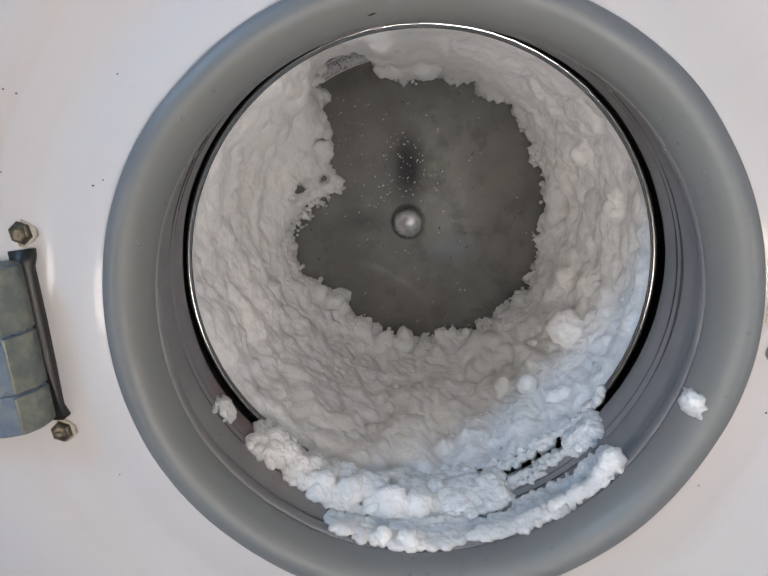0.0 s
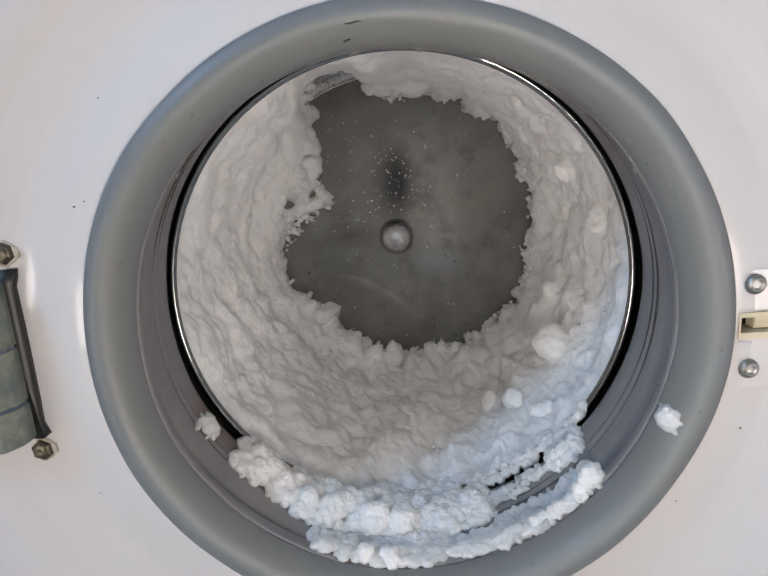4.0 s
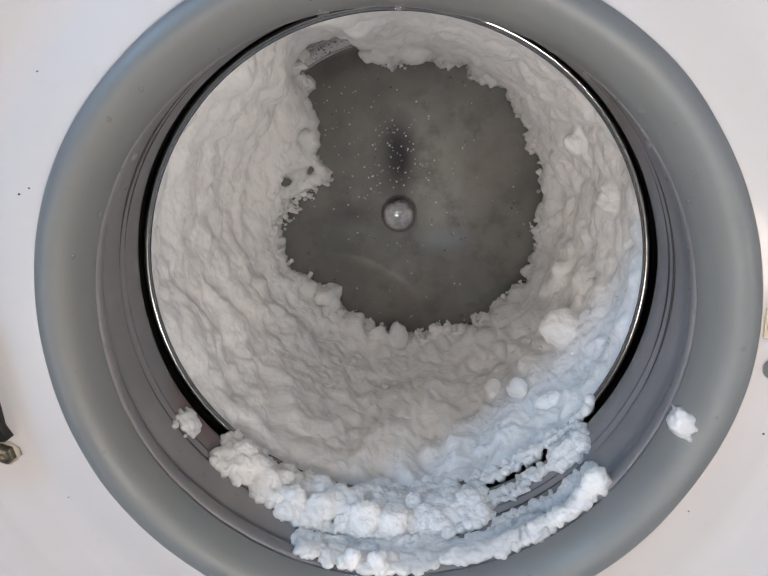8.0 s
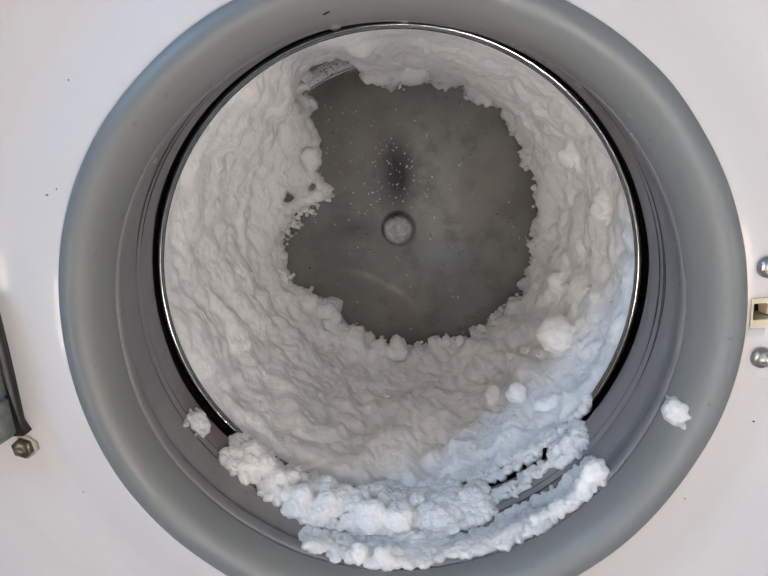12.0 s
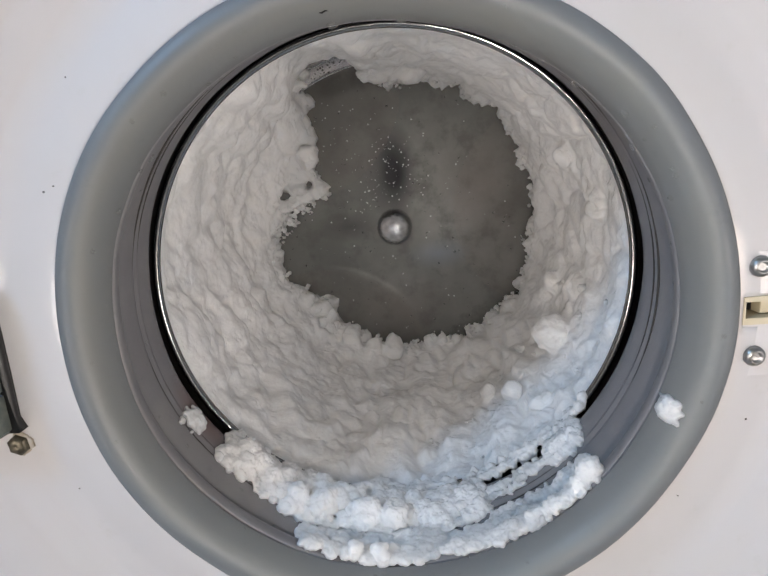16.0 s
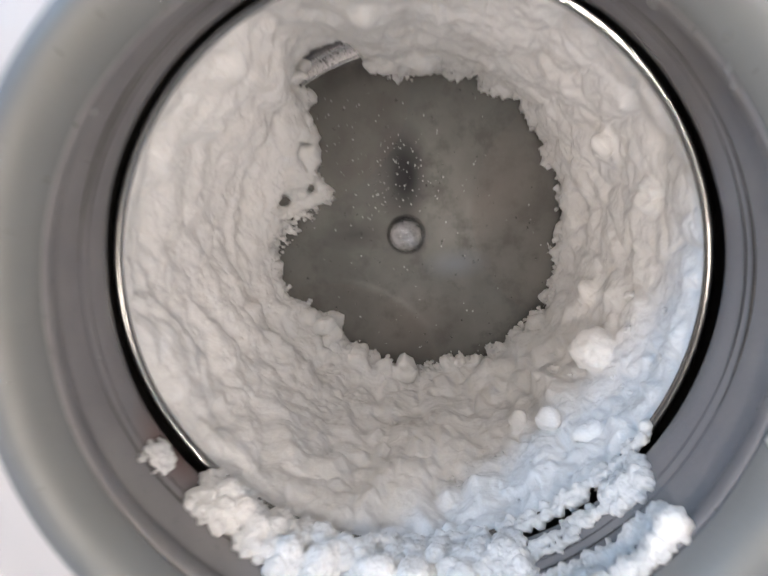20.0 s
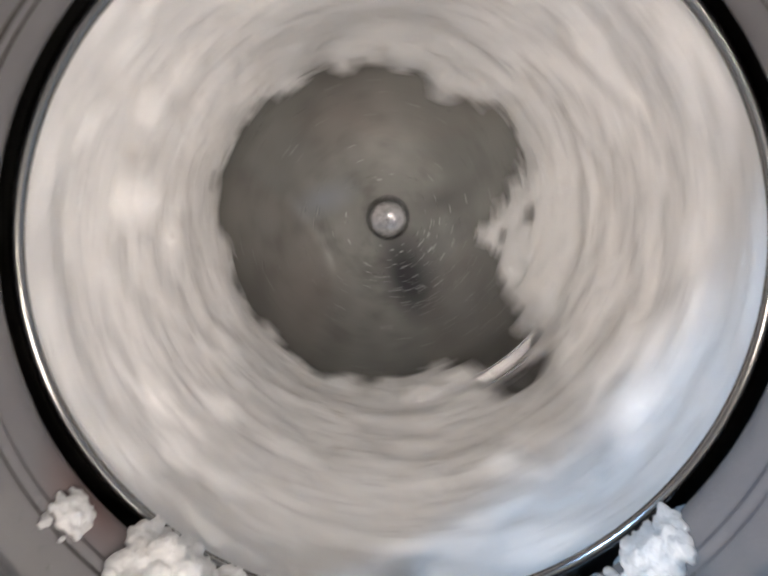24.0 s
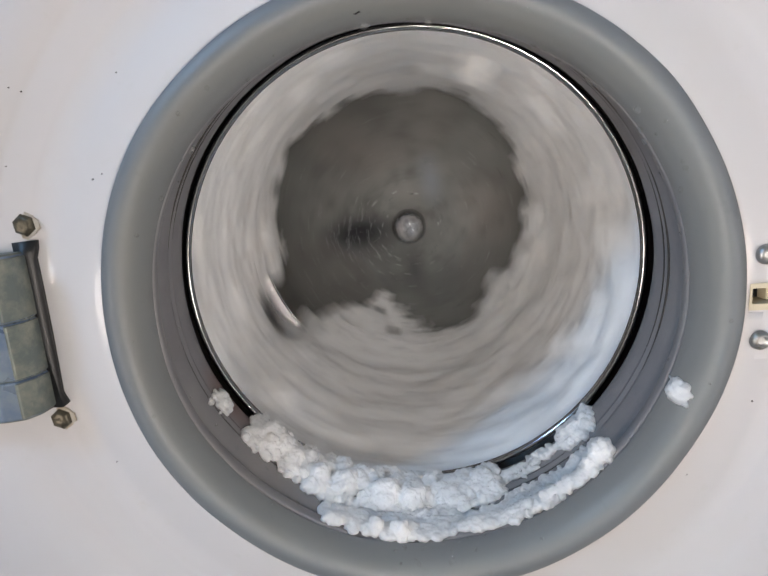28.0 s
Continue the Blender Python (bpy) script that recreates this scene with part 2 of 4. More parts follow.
TILE = material("floor_tile_glaze", (0.52, 0.48, 0.43), 0.35, spots=((14, (0.45, 0.41, 0.37), 0.4, 0.7),), bump=0.03)
# Colours the real specks, and the fold rings that stand for shade.
DIRT_AND_SHADE = material("dirt_speck", (0.05, 0.045, 0.04), 0.8)
WATER = bpy.data.materials.new("water")
WATER.use_nodes = True
WATER.node_tree.nodes["Principled BSDF"].inputs["Base Color"].default_value = (0.40, 0.41, 0.41, 1)
WATER.node_tree.nodes["Principled BSDF"].inputs["Alpha"].default_value = 0.22
WATER.node_tree.nodes["Principled BSDF"].inputs["Roughness"].default_value = 0.03
WATER.node_tree.nodes["Principled BSDF"].inputs["Coat Weight"].default_value = 1.0
# Dark and whitish copies of the water: refraction and sparkle put into the colour.
DARK_WATER = WATER.copy()
DARK_WATER.name = "water_on_steel"
DARK_WATER.node_tree.nodes["Principled BSDF"].inputs["Base Color"].default_value = (0.16, 0.16, 0.16, 1)
DARK_WATER.node_tree.nodes["Principled BSDF"].inputs["Alpha"].default_value = 0.45
BRIGHT_WATER = WATER.copy()
BRIGHT_WATER.name = "water_painted_sparkle"
BRIGHT_WATER.node_tree.nodes["Principled BSDF"].inputs["Base Color"].default_value = (0.9, 0.92, 0.92, 1)
BRIGHT_WATER.node_tree.nodes["Principled BSDF"].inputs["Alpha"].default_value = 0.6
PANE = bpy.data.materials.new("window_glass")
PANE.use_nodes = True
PANE.node_tree.nodes["Principled BSDF"].inputs["Transmission Weight"].default_value = 1.0
PANE.node_tree.nodes["Principled BSDF"].inputs["Roughness"].default_value = 0.25
DIFFUSER = bpy.data.materials.new("lamp_diffuser")
DIFFUSER.use_nodes = True
DIFFUSER.node_tree.nodes["Principled BSDF"].inputs["Emission Color"].default_value = (1.0, 0.88, 0.72, 1)
DIFFUSER.node_tree.nodes["Principled BSDF"].inputs["Emission Strength"].default_value = 3.0


# ------------------------------------------------------------------ building helpers
def finish(name, bm, mat, parent=None, label="", smooth=True):
    me = bpy.data.meshes.new(name)
    bm.to_mesh(me)
    bm.free()
    me.materials.append(mat)
    if smooth:
        me.shade_smooth()
    ob = new(name, me)
    ob.parent = parent
    if label:
        ob["label"] = label
    return ob


def part(name, bm, mat, parent, label="", smooth=True):
    return finish(name, bm, mat, parent, label, smooth)


def revolve(profile, steps=160, y0=0.0):
    """A surface of revolution round the y axis: profile of (radius, y)."""
    bm = bmesh.new()
    rings = []
    for k in range(steps):
        a = 2 * math.pi * k / steps
        rings.append([bm.verts.new((r * math.cos(a), y + y0, r * math.sin(a))) for r, y in profile])
    for k in range(steps):
        a, b = rings[k], rings[(k + 1) % steps]
        for i in range(len(profile) - 1):
            bm.faces.new((a[i], a[i + 1], b[i + 1], b[i]))
    bmesh.ops.recalc_face_normals(bm, faces=bm.faces[:])
    return bm


def rounded(points, times=2):
    """Chaikin smoothing of an open profile."""
    for _ in range(times):
        out = [points[0]]
        for (a, b), (c, d) in zip(points, points[1:]):
            out += [(0.75 * a + 0.25 * c, 0.75 * b + 0.25 * d), (0.25 * a + 0.75 * c, 0.25 * b + 0.75 * d)]
        points = out + [points[-1]]
    return points


def block(x0, x1, y0, y1, z0, z1, bevel=0.0, segs=2):
    bm = bmesh.new()
    bmesh.ops.create_cube(bm, size=1)
    for v in bm.verts:
        v.co = ((x0 + x1) / 2 + v.co.x * (x1 - x0), (y0 + y1) / 2 + v.co.y * (y1 - y0), (z0 + z1) / 2 + v.co.z * (z1 - z0))
    if bevel:
        bmesh.ops.bevel(bm, geom=bm.edges[:], offset=bevel, segments=segs, affect="EDGES", profile=0.6)
    return bm


def prism(outline, z0, z1, bevel=0.0):
    """An upright prism over an outline in x and y."""
    bm = bmesh.new()
    low = [bm.verts.new((x, y, z0)) for x, y in outline]
    top = [bm.verts.new((x, y, z1)) for x, y in outline]
    n = len(outline)
    for i in range(n):
        bm.faces.new((low[i], low[(i + 1) % n], top[(i + 1) % n], top[i]))
    bm.faces.new(low[::-1]), bm.faces.new(top)
    bmesh.ops.recalc_face_normals(bm, faces=bm.faces[:])
    if bevel:
        bmesh.ops.bevel(bm, geom=bm.edges[:], offset=bevel, segments=3, affect="EDGES", profile=0.6)
    return bm


def plate(outline, y0, y1, bevel=0.0):
    """A plate facing the room over an outline in x and z."""
    bm = bmesh.new()
    a = [bm.verts.new((x, y0, z)) for x, z in outline]
    b = [bm.verts.new((x, y1, z)) for x, z in outline]
    n = len(outline)
    for i in range(n):
        bm.faces.new((a[i], a[(i + 1) % n], b[(i + 1) % n], b[i]))
    bm.faces.new(a), bm.faces.new(b[::-1])
    bmesh.ops.recalc_face_normals(bm, faces=bm.faces[:])
    if bevel:
        bmesh.ops.bevel(bm, geom=[e for e in bm.edges if abs(e.verts[0].co.y - y0) + abs(e.verts[1].co.y - y0) < 1e-6], offset=bevel, segments=2, affect="EDGES")
    return bm


def smoothstep(x, a, b):
    x = np.clip((x - a) / (b - a), 0, 1)
    return x * x * (3 - 2 * x)


def value_noise(u, v, nu, nv, seed):
    """Smooth noise from -1 to 1, repeating over u in 0..1."""
    table = np.random.RandomState(seed).rand(nu, nv + 3) * 2 - 1
    x, y = (u % 1.0) * nu, np.clip(v, 0, 1) * nv
    i, j = np.floor(x).astype(int), np.floor(y).astype(int)
    fx, fy = x - i, y - j
    fx, fy = fx * fx * (3 - 2 * fx), fy * fy * (3 - 2 * fy)
    i0, i1 = i % nu, (i + 1) % nu
    return (table[i0, j] * (1 - fx) + table[i1, j] * fx) * (1 - fy) + (table[i0, j + 1] * (1 - fx) + table[i1, j + 1] * fx) * fy


def grid_mesh(name, co, mat, wrap=True):
    """A mesh from an array of points [round, along, 3], closed round."""
    nu, nv = co.shape[:2]
    me = bpy.data.meshes.new(name)
    me.vertices.add(nu * nv)
    me.vertices.foreach_set("co", co.reshape(-1).astype(np.float32))
    i = np.arange(nu)[:, None]
    j = np.arange(nv - 1)[None, :]
    k = (i + 1) % nu
    quads = np.stack([i * nv + j, i * nv + j + 1, k * nv + j + 1, k * nv + j + 0 * i], -1).reshape(-1)
    count = len(quads) // 4
    me.loops.add(len(quads))
    me.loops.foreach_set("vertex_index", quads.astype(np.int32))
    me.polygons.add(count)
    me.polygons.foreach_set("loop_start", np.arange(0, 4 * count, 4, dtype=np.int32))
    me.update(calc_edges=True)
    me.validate()
    me.materials.append(mat)
    me.shade_smooth()
    return me


# ------------------------------------------------------------------ the room
X0, X1, Y0, Y1, H = -1.15, 1.15, -1.70, 0.72, 2.35


def merged(blocks):
    bm = bmesh.new()
    for b in blocks:
        piece = block(*b)
        me = bpy.data.meshes.new("piece")
        piece.to_mesh(me)
        piece.free()
        bm.from_mesh(me)
        bpy.data.meshes.remove(me)
    return bm


def room():
    t = 0.12
    floor = finish("floor", block(X0 - t, X1 + t, Y0 - t, Y1 + t, -0.1, -0.006), TILE, smooth=False)
    tagged(floor, "pale beige glazed tile floor of a small laundry room", "floor", kind="structure")
    ceiling = finish("ceiling", block(X0 - t, X1 + t, Y0 - t, Y1 + t, H, H + 0.1), WALL, smooth=False)
    tagged(ceiling, "plain painted ceiling over the washing machine", "ceiling", kind="structure")
    for name, b in (("wall_north", (X0 - t, X1 + t, Y1, Y1 + t, 0, H)), ("wall_south", (X0 - t, X1 + t, Y0 - t, Y0, 0, H))):
        tagged(finish(name, block(*b), WALL, smooth=False), "plain off-white painted wall of the laundry room", "wall", kind="structure")
    # the west wall has a window and an added low one, the east wall an added door; both unseen, made for the fill lamps
    wy0, wy1, wz0, wz1 = -1.11, -0.75, 1.38, 1.83
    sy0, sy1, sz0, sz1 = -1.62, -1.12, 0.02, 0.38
    west = merged([(X0 - t, X0, Y0, sy0, 0, 1.0), (X0 - t, X0, sy1, Y1, 0, 1.0), (X0 - t, X0, sy0, sy1, 0, sz0), (X0 - t, X0, sy0, sy1, sz1, 1.0),
                   (X0 - t, X0, Y0, wy0, 1.0, H), (X0 - t, X0, wy1, Y1, 1.0, H), (X0 - t, X0, wy0, wy1, 1.0, wz0), (X0 - t, X0, wy0, wy1, wz1, H)])
    tagged(finish("wall_west", west, WALL, smooth=False), "off-white painted wall with two window openings", "wall", kind="structure")
    for name, label, y0, y1, z0, z1 in (("window_1", "white-framed window with a clear pane", wy0, wy1, wz0, wz1), ("fill_window", "low white-framed window with a frosted pane, added unseen for the fill light", sy0, sy1, sz0, sz1)):
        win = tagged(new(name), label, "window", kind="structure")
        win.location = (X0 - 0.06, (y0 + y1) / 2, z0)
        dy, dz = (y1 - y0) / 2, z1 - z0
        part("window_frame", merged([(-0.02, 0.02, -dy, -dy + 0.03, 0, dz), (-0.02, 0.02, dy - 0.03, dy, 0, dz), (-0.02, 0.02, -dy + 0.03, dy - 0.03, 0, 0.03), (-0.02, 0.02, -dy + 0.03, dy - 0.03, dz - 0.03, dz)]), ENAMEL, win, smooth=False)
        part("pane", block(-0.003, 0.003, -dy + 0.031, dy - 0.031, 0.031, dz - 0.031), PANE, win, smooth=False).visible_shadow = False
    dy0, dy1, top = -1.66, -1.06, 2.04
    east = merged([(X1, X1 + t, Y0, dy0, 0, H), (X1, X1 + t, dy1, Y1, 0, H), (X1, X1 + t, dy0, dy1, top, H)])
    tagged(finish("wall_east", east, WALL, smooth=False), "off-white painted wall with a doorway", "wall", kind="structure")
    # Added door, out of view, giving the right fill lamp a pane.
    door = tagged(new("fill_door"), "white door with a low frosted glass pane, added unseen for the fill light", "door", kind="structure")
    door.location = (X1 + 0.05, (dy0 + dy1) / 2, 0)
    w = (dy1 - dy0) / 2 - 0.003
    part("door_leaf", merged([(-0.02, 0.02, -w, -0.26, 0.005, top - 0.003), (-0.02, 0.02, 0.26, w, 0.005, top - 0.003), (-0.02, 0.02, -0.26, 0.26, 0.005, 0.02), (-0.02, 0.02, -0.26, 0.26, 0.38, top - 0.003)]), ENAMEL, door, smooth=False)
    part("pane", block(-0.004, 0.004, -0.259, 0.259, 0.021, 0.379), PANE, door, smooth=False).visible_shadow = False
    # Added wall lamp, out of view, that houses the front fill.
    bulb = tagged(new("added_wall_lamp"), "small round lamp added on the unseen wall to light the drum", "lamp")
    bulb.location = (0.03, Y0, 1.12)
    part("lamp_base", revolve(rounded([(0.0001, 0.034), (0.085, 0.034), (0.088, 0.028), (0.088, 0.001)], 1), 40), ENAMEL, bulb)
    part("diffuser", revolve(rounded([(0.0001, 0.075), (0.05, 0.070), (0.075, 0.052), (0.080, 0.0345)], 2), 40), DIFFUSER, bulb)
    # Stand and head are added, unseen, to carry the camera's torch light.
    stand = tagged(new("torch_stand_in"), "made-up black lamp on a slim stand, standing in for the camera's torch", "lamp")
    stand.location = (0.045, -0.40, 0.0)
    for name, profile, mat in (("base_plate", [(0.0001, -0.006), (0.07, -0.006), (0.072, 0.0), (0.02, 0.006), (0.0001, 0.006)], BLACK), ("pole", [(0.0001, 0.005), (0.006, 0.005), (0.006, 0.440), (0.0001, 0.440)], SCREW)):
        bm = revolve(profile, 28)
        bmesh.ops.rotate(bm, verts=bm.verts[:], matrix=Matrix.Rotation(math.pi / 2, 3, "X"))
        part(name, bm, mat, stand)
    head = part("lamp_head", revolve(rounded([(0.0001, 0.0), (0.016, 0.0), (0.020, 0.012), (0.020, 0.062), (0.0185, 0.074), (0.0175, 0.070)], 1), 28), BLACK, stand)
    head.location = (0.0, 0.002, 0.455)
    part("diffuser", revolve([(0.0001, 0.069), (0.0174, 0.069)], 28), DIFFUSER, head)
    # Added ceiling lamp, out of view, around the fill from above.
    lamp = tagged(new("added_ceiling_lamp"), "square white ceiling lamp with a warm diffuser, added out of view", "lamp")
    lamp.location = (0.05, -1.30, H)
    part("lamp_frame", merged([(-0.12, 0.12, -0.12, -0.108, -0.06, -0.001), (-0.12, 0.12, 0.108, 0.12, -0.06, -0.001), (-0.12, -0.108, -0.108, 0.108, -0.06, -0.001), (0.108, 0.12, -0.108, 0.108, -0.06, -0.001)]), ENAMEL, lamp, smooth=False)
    part("diffuser", block(-0.107, 0.107, -0.107, 0.107, -0.05, -0.045), DIFFUSER, lamp, smooth=False)


room()


# ------------------------------------------------------------------ the washing machine
machine = tagged(new("washing_machine"), "white front-loading washing machine with its door open, drum full of snow", "washing machine")
HX, HZ, DEPTH = 0.30, 0.85, 0.58


DISH = [(0.1725, 0.0120), (0.1730, 0.0040), (0.1760, 0.0010), (0.1820, 0.0009), (0.1900, 0.0018), (0.1980, 0.0030), (0.2050, 0.0040), (0.2090, 0.0043), (0.2140, 0.0040),
        (0.2195, 0.0032), (0.2215, 0.0026), (0.2238, 0.0016), (0.2300, -0.0003), (0.2370, -0.0022), (0.2392, -0.0031), (0.2415, -0.0045), (0.2480, -0.0074), (0.2550, -0.0095), (0.2610, -0.0106), (0.2690, -0.0110), (0.2800, -0.0110)]


def dish_y(x, z):
    """Depth of the front sheet at a place on it."""
    return float(np.interp(math.hypot(x, z - AXIS - SAG), [p[0] for p in DISH], [p[1] for p in DISH]))


def front_panel():
    """The front sheet: a round opening in a shallow dish, out to the sheet's square edge."""
    radii, depth = zip(*(DISH[:2] + rounded(DISH[2:], 2)))
    steps = 240
    bm = bmesh.new()
    rings = []
    for k in range(steps):
        a = 2 * math.pi * k / steps
        c, s = math.cos(a), math.sin(a)
        ring = [bm.verts.new((r * c, y, AXIS + SAG + r * s)) for r, y in zip(radii, depth)]
        zs = (HZ - 0.032 - AXIS - SAG) if s > 0 else (AXIS + SAG - 0.02)
        far = min(HX / abs(c) if abs(c) > 1e-6 else 9, zs / abs(s) if abs(s) > 1e-6 else 9)
        for f in (0.5, 1.0):
            r = 0.28 + (far - 0.28) * f
            ring.append(bm.verts.new((r * c, -0.011, AXIS + SAG + r * s)))
        rings.append(ring)
    for k in range(steps):
        a, b = rings[k], rings[(k + 1) % steps]
        for i in range(len(a) - 1):
            x, z = (a[i].co.x + b[i + 1].co.x) / 2, (a[i].co.z + b[i + 1].co.z) / 2
            if 0.1832 < x < 0.222 and 0.434 < z < 0.450:
                continue          # the latch opening
            bm.faces.new((a[i], b[i], b[i + 1], a[i + 1]))
    bmesh.ops.recalc_face_normals(bm, faces=bm.faces[:])
    ob = part("front_panel", bm, ENAMEL, machine, "glossy white enamelled front sheet with a dished round opening")
    mod = ob.modifiers.new("sheet", "SOLIDIFY")
    mod.thickness, mod.offset = 0.0012, -1
    return ob


front_panel()
for name, b in (("side_panel", (-HX, -HX + 0.003, -0.009, DEPTH, 0.02, HZ - 0.03)), ("side_panel", (HX - 0.003, HX, -0.009, DEPTH, 0.02, HZ - 0.03)),
                ("back_panel", (-HX + 0.004, HX - 0.004, DEPTH - 0.003, DEPTH, 0.02, HZ - 0.03)), ("top_panel", (-HX, HX, -0.014, DEPTH, HZ - 0.027, HZ)),
                ("base_panel", (-HX + 0.004, HX - 0.004, 0.0, DEPTH - 0.004, 0.021, 0.03))):
    part(name, block(*b, bevel=0.001), ENAMEL, machine)
for x in (-0.25, 0.25):
    for y in (0.06, 0.52):
        foot = revolve([(0.0001, 0.0), (0.02, 0.0), (0.022, 0.003), (0.012, 0.012), (0.012, 0.022), (0.0001, 0.022)], 20)
        for v in foot.verts:
            v.co = (x + v.co.x, y + v.co.z, v.co.y - 0.004)
        part("foot", foot, BLACK, machine)

# the tub behind the seal: a dark cylinder round the drum
tub = revolve(rounded([(0.1795, 0.0955), (0.25, 0.097), (0.262, 0.108), (0.262, 0.50), (0.25, 0.515), (0.0001, 0.515)], 1), 96)
for v in tub.verts:
    v.co.z += AXIS
part("tub", tub, TUB, machine, "black plastic tub around the drum")


LIP = [(0.1730, 0.0045), (0.1785, 0.0030), (0.1797, 0.0004), (0.1789, -0.0022), (0.1760, -0.0042), (0.1715, -0.0052), (0.1670, -0.0036),
       (0.1625, 0.0010), (0.1598, 0.0058), (0.1580, 0.0100), (0.1571, 0.0142), (0.1570, 0.0150), (0.1594, 0.0156), (0.1600, 0.0162)]
THROAT = [(0.1600, 0.0162), (0.1592, 0.0170), (0.1573, 0.0176), (0.1574, 0.0215), (0.1590, 0.0270), (0.1630, 0.0310), (0.1655, 0.0330), (0.1658, 0.0370), (0.1652, 0.0470), (0.1653, 0.0572), (0.1656, 0.0576), (0.1662, 0.0590), (0.1660, 0.0610),
          (0.1656, 0.0640), (0.1658, 0.0648), (0.1668, 0.0664), (0.1666, 0.0690), (0.1662, 0.0790), (0.1676, 0.0865), (0.1700, 0.0900), (0.1740, 0.0920), (0.1800, 0.0925)]


def sag(y):
    """How far the seal hangs below the drum's axis at a depth."""
    f = min(max(y / 0.09, 0.0), 1.0)
    return SAG * (1 - f * f * (3 - 2 * f))


def bed(y):
    """The seal's inner radius at a depth."""
    some = [(b, a) for a, b in LIP[6:12] + [q for q in THROAT[2:] if q[1] < 0.088 and q[0] < 0.1685]]
    return np.interp(y, [p[0] for p in some], [p[1] for p in some])


def gasket():
    made = []
    for prof in (rounded(LIP, 2), rounded(THROAT, 2)):
        bm = revolve(prof, 240)
        for v in bm.verts:
            # old rubber is never quite true
            a = math.atan2(v.co.z, v.co.x)
            w = 0.0006 * math.sin(3 * a + 1.0) + 0.0004 * math.sin(7 * a + 2.0) + 0.0005 * noise.noise((v.co.x * 25, v.co.y * 25, v.co.z * 25))
            v.co.x *= 1 + w / 0.17
            v.co.z *= 1 + w / 0.17
            v.co.z += AXIS + sag(v.co.y)
        made.append(bm)
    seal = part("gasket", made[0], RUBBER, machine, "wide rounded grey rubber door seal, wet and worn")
    part("throat", made[1], THROAT_RUBBER, seal, "folded grey rubber throat behind the lip")
    # Thin dark rings that paint the folds' shadow onto the rubber.
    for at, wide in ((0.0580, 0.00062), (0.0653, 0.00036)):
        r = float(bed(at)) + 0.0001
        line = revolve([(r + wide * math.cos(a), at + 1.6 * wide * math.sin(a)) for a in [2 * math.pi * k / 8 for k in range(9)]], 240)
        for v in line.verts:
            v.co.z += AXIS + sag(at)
        part("fold_shadow_ring", line, DIRT_AND_SHADE, seal, "thin dark ring painted in as the fold's shadow")
    return seal


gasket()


# ---- drum: its own space has the axis as y
LIP_R, LIP_Y, SHELL_R, BACK_Y = 0.1690, 0.1025, 0.2262, 0.438
lip = revolve([(LIP_R + 0.0028 * math.cos(a), LIP_Y + 0.0030 * math.sin(a)) for a in [2 * math.pi * k / 12 for k in range(13)]], 200)
drum = part("drum", revolve(rounded([(LIP_R + 0.001, LIP_Y + 0.0025), (0.178, LIP_Y + 0.005), (0.20, LIP_Y + 0.009), (0.219, LIP_Y + 0.012), (SHELL_R, 0.124),
                             (SHELL_R, 0.14), (SHELL_R, 0.41), (SHELL_R, 0.421)], 1), 200), STEEL, machine, "stainless steel drum")
drum.location = (0, 0, AXIS)
part("lip", lip, RIM_STEEL, drum, "rolled bright steel rim of the drum mouth")


def drum_back():
    """The pressed back of the drum: a raised three-armed star between three dished petals."""
    nu, nv = 360, 110
    a = np.linspace(0, 2 * np.pi, nu, endpoint=False)[:, None]
    r = np.linspace(0.006, 0.206, nv)[None, :]
    near = np.full((nu, nv), -9.0)
    for petal_at in (3, 124, -118):
        c = math.radians(petal_at)
        near = np.maximum(near, 0.139 - np.hypot(r * np.cos(a) - 0.214 * math.cos(c), r * np.sin(a) - 0.214 * math.sin(c)))
    petal = smoothstep(near, -0.006, 0.006)
    rise = 0.0007 * petal * (1 - smoothstep(r, 0.175, 0.2))
    d = np.angle(np.exp(1j * (a - np.radians(90))))
    dent = 0.0015 * np.exp(-((r * np.sin(d)) / 0.016) ** 2 - ((r * np.cos(d) - 0.075) / 0.034) ** 2)
    cone = 0.004 * smoothstep(r, 0.0, 0.18)
    wave = 0.0010 * value_noise(a / (2 * np.pi) + 0 * r, r / 0.21 + 0 * a, 11, 5, 3)
    ridge = 0.0001 * np.exp(-(near / 0.0028) ** 2)
    y = BACK_Y - 0.005 + cone + dent - rise - ridge + wave * smoothstep(r, 0.02, 0.05)
    y = np.where(r > 0.203, BACK_Y - 0.0005, y)
    co = np.stack([r * np.cos(a), y, r * np.sin(a)], -1)
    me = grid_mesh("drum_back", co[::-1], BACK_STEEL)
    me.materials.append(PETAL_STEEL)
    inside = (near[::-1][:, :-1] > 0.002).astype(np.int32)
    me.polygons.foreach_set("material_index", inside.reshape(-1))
    ob = new("drum_back", me)
    ob.parent = drum
    ob["label"] = "pressed steel back of the drum with three arms"


drum_back()
corner = revolve(rounded([(SHELL_R, 0.4205), (0.2245, 0.427), (0.2195, 0.432), (0.213, 0.435), (0.2045, BACK_Y)], 2), 200)
part("corner", corner, CORNER_STEEL, drum, "polished rounded corner of the drum")
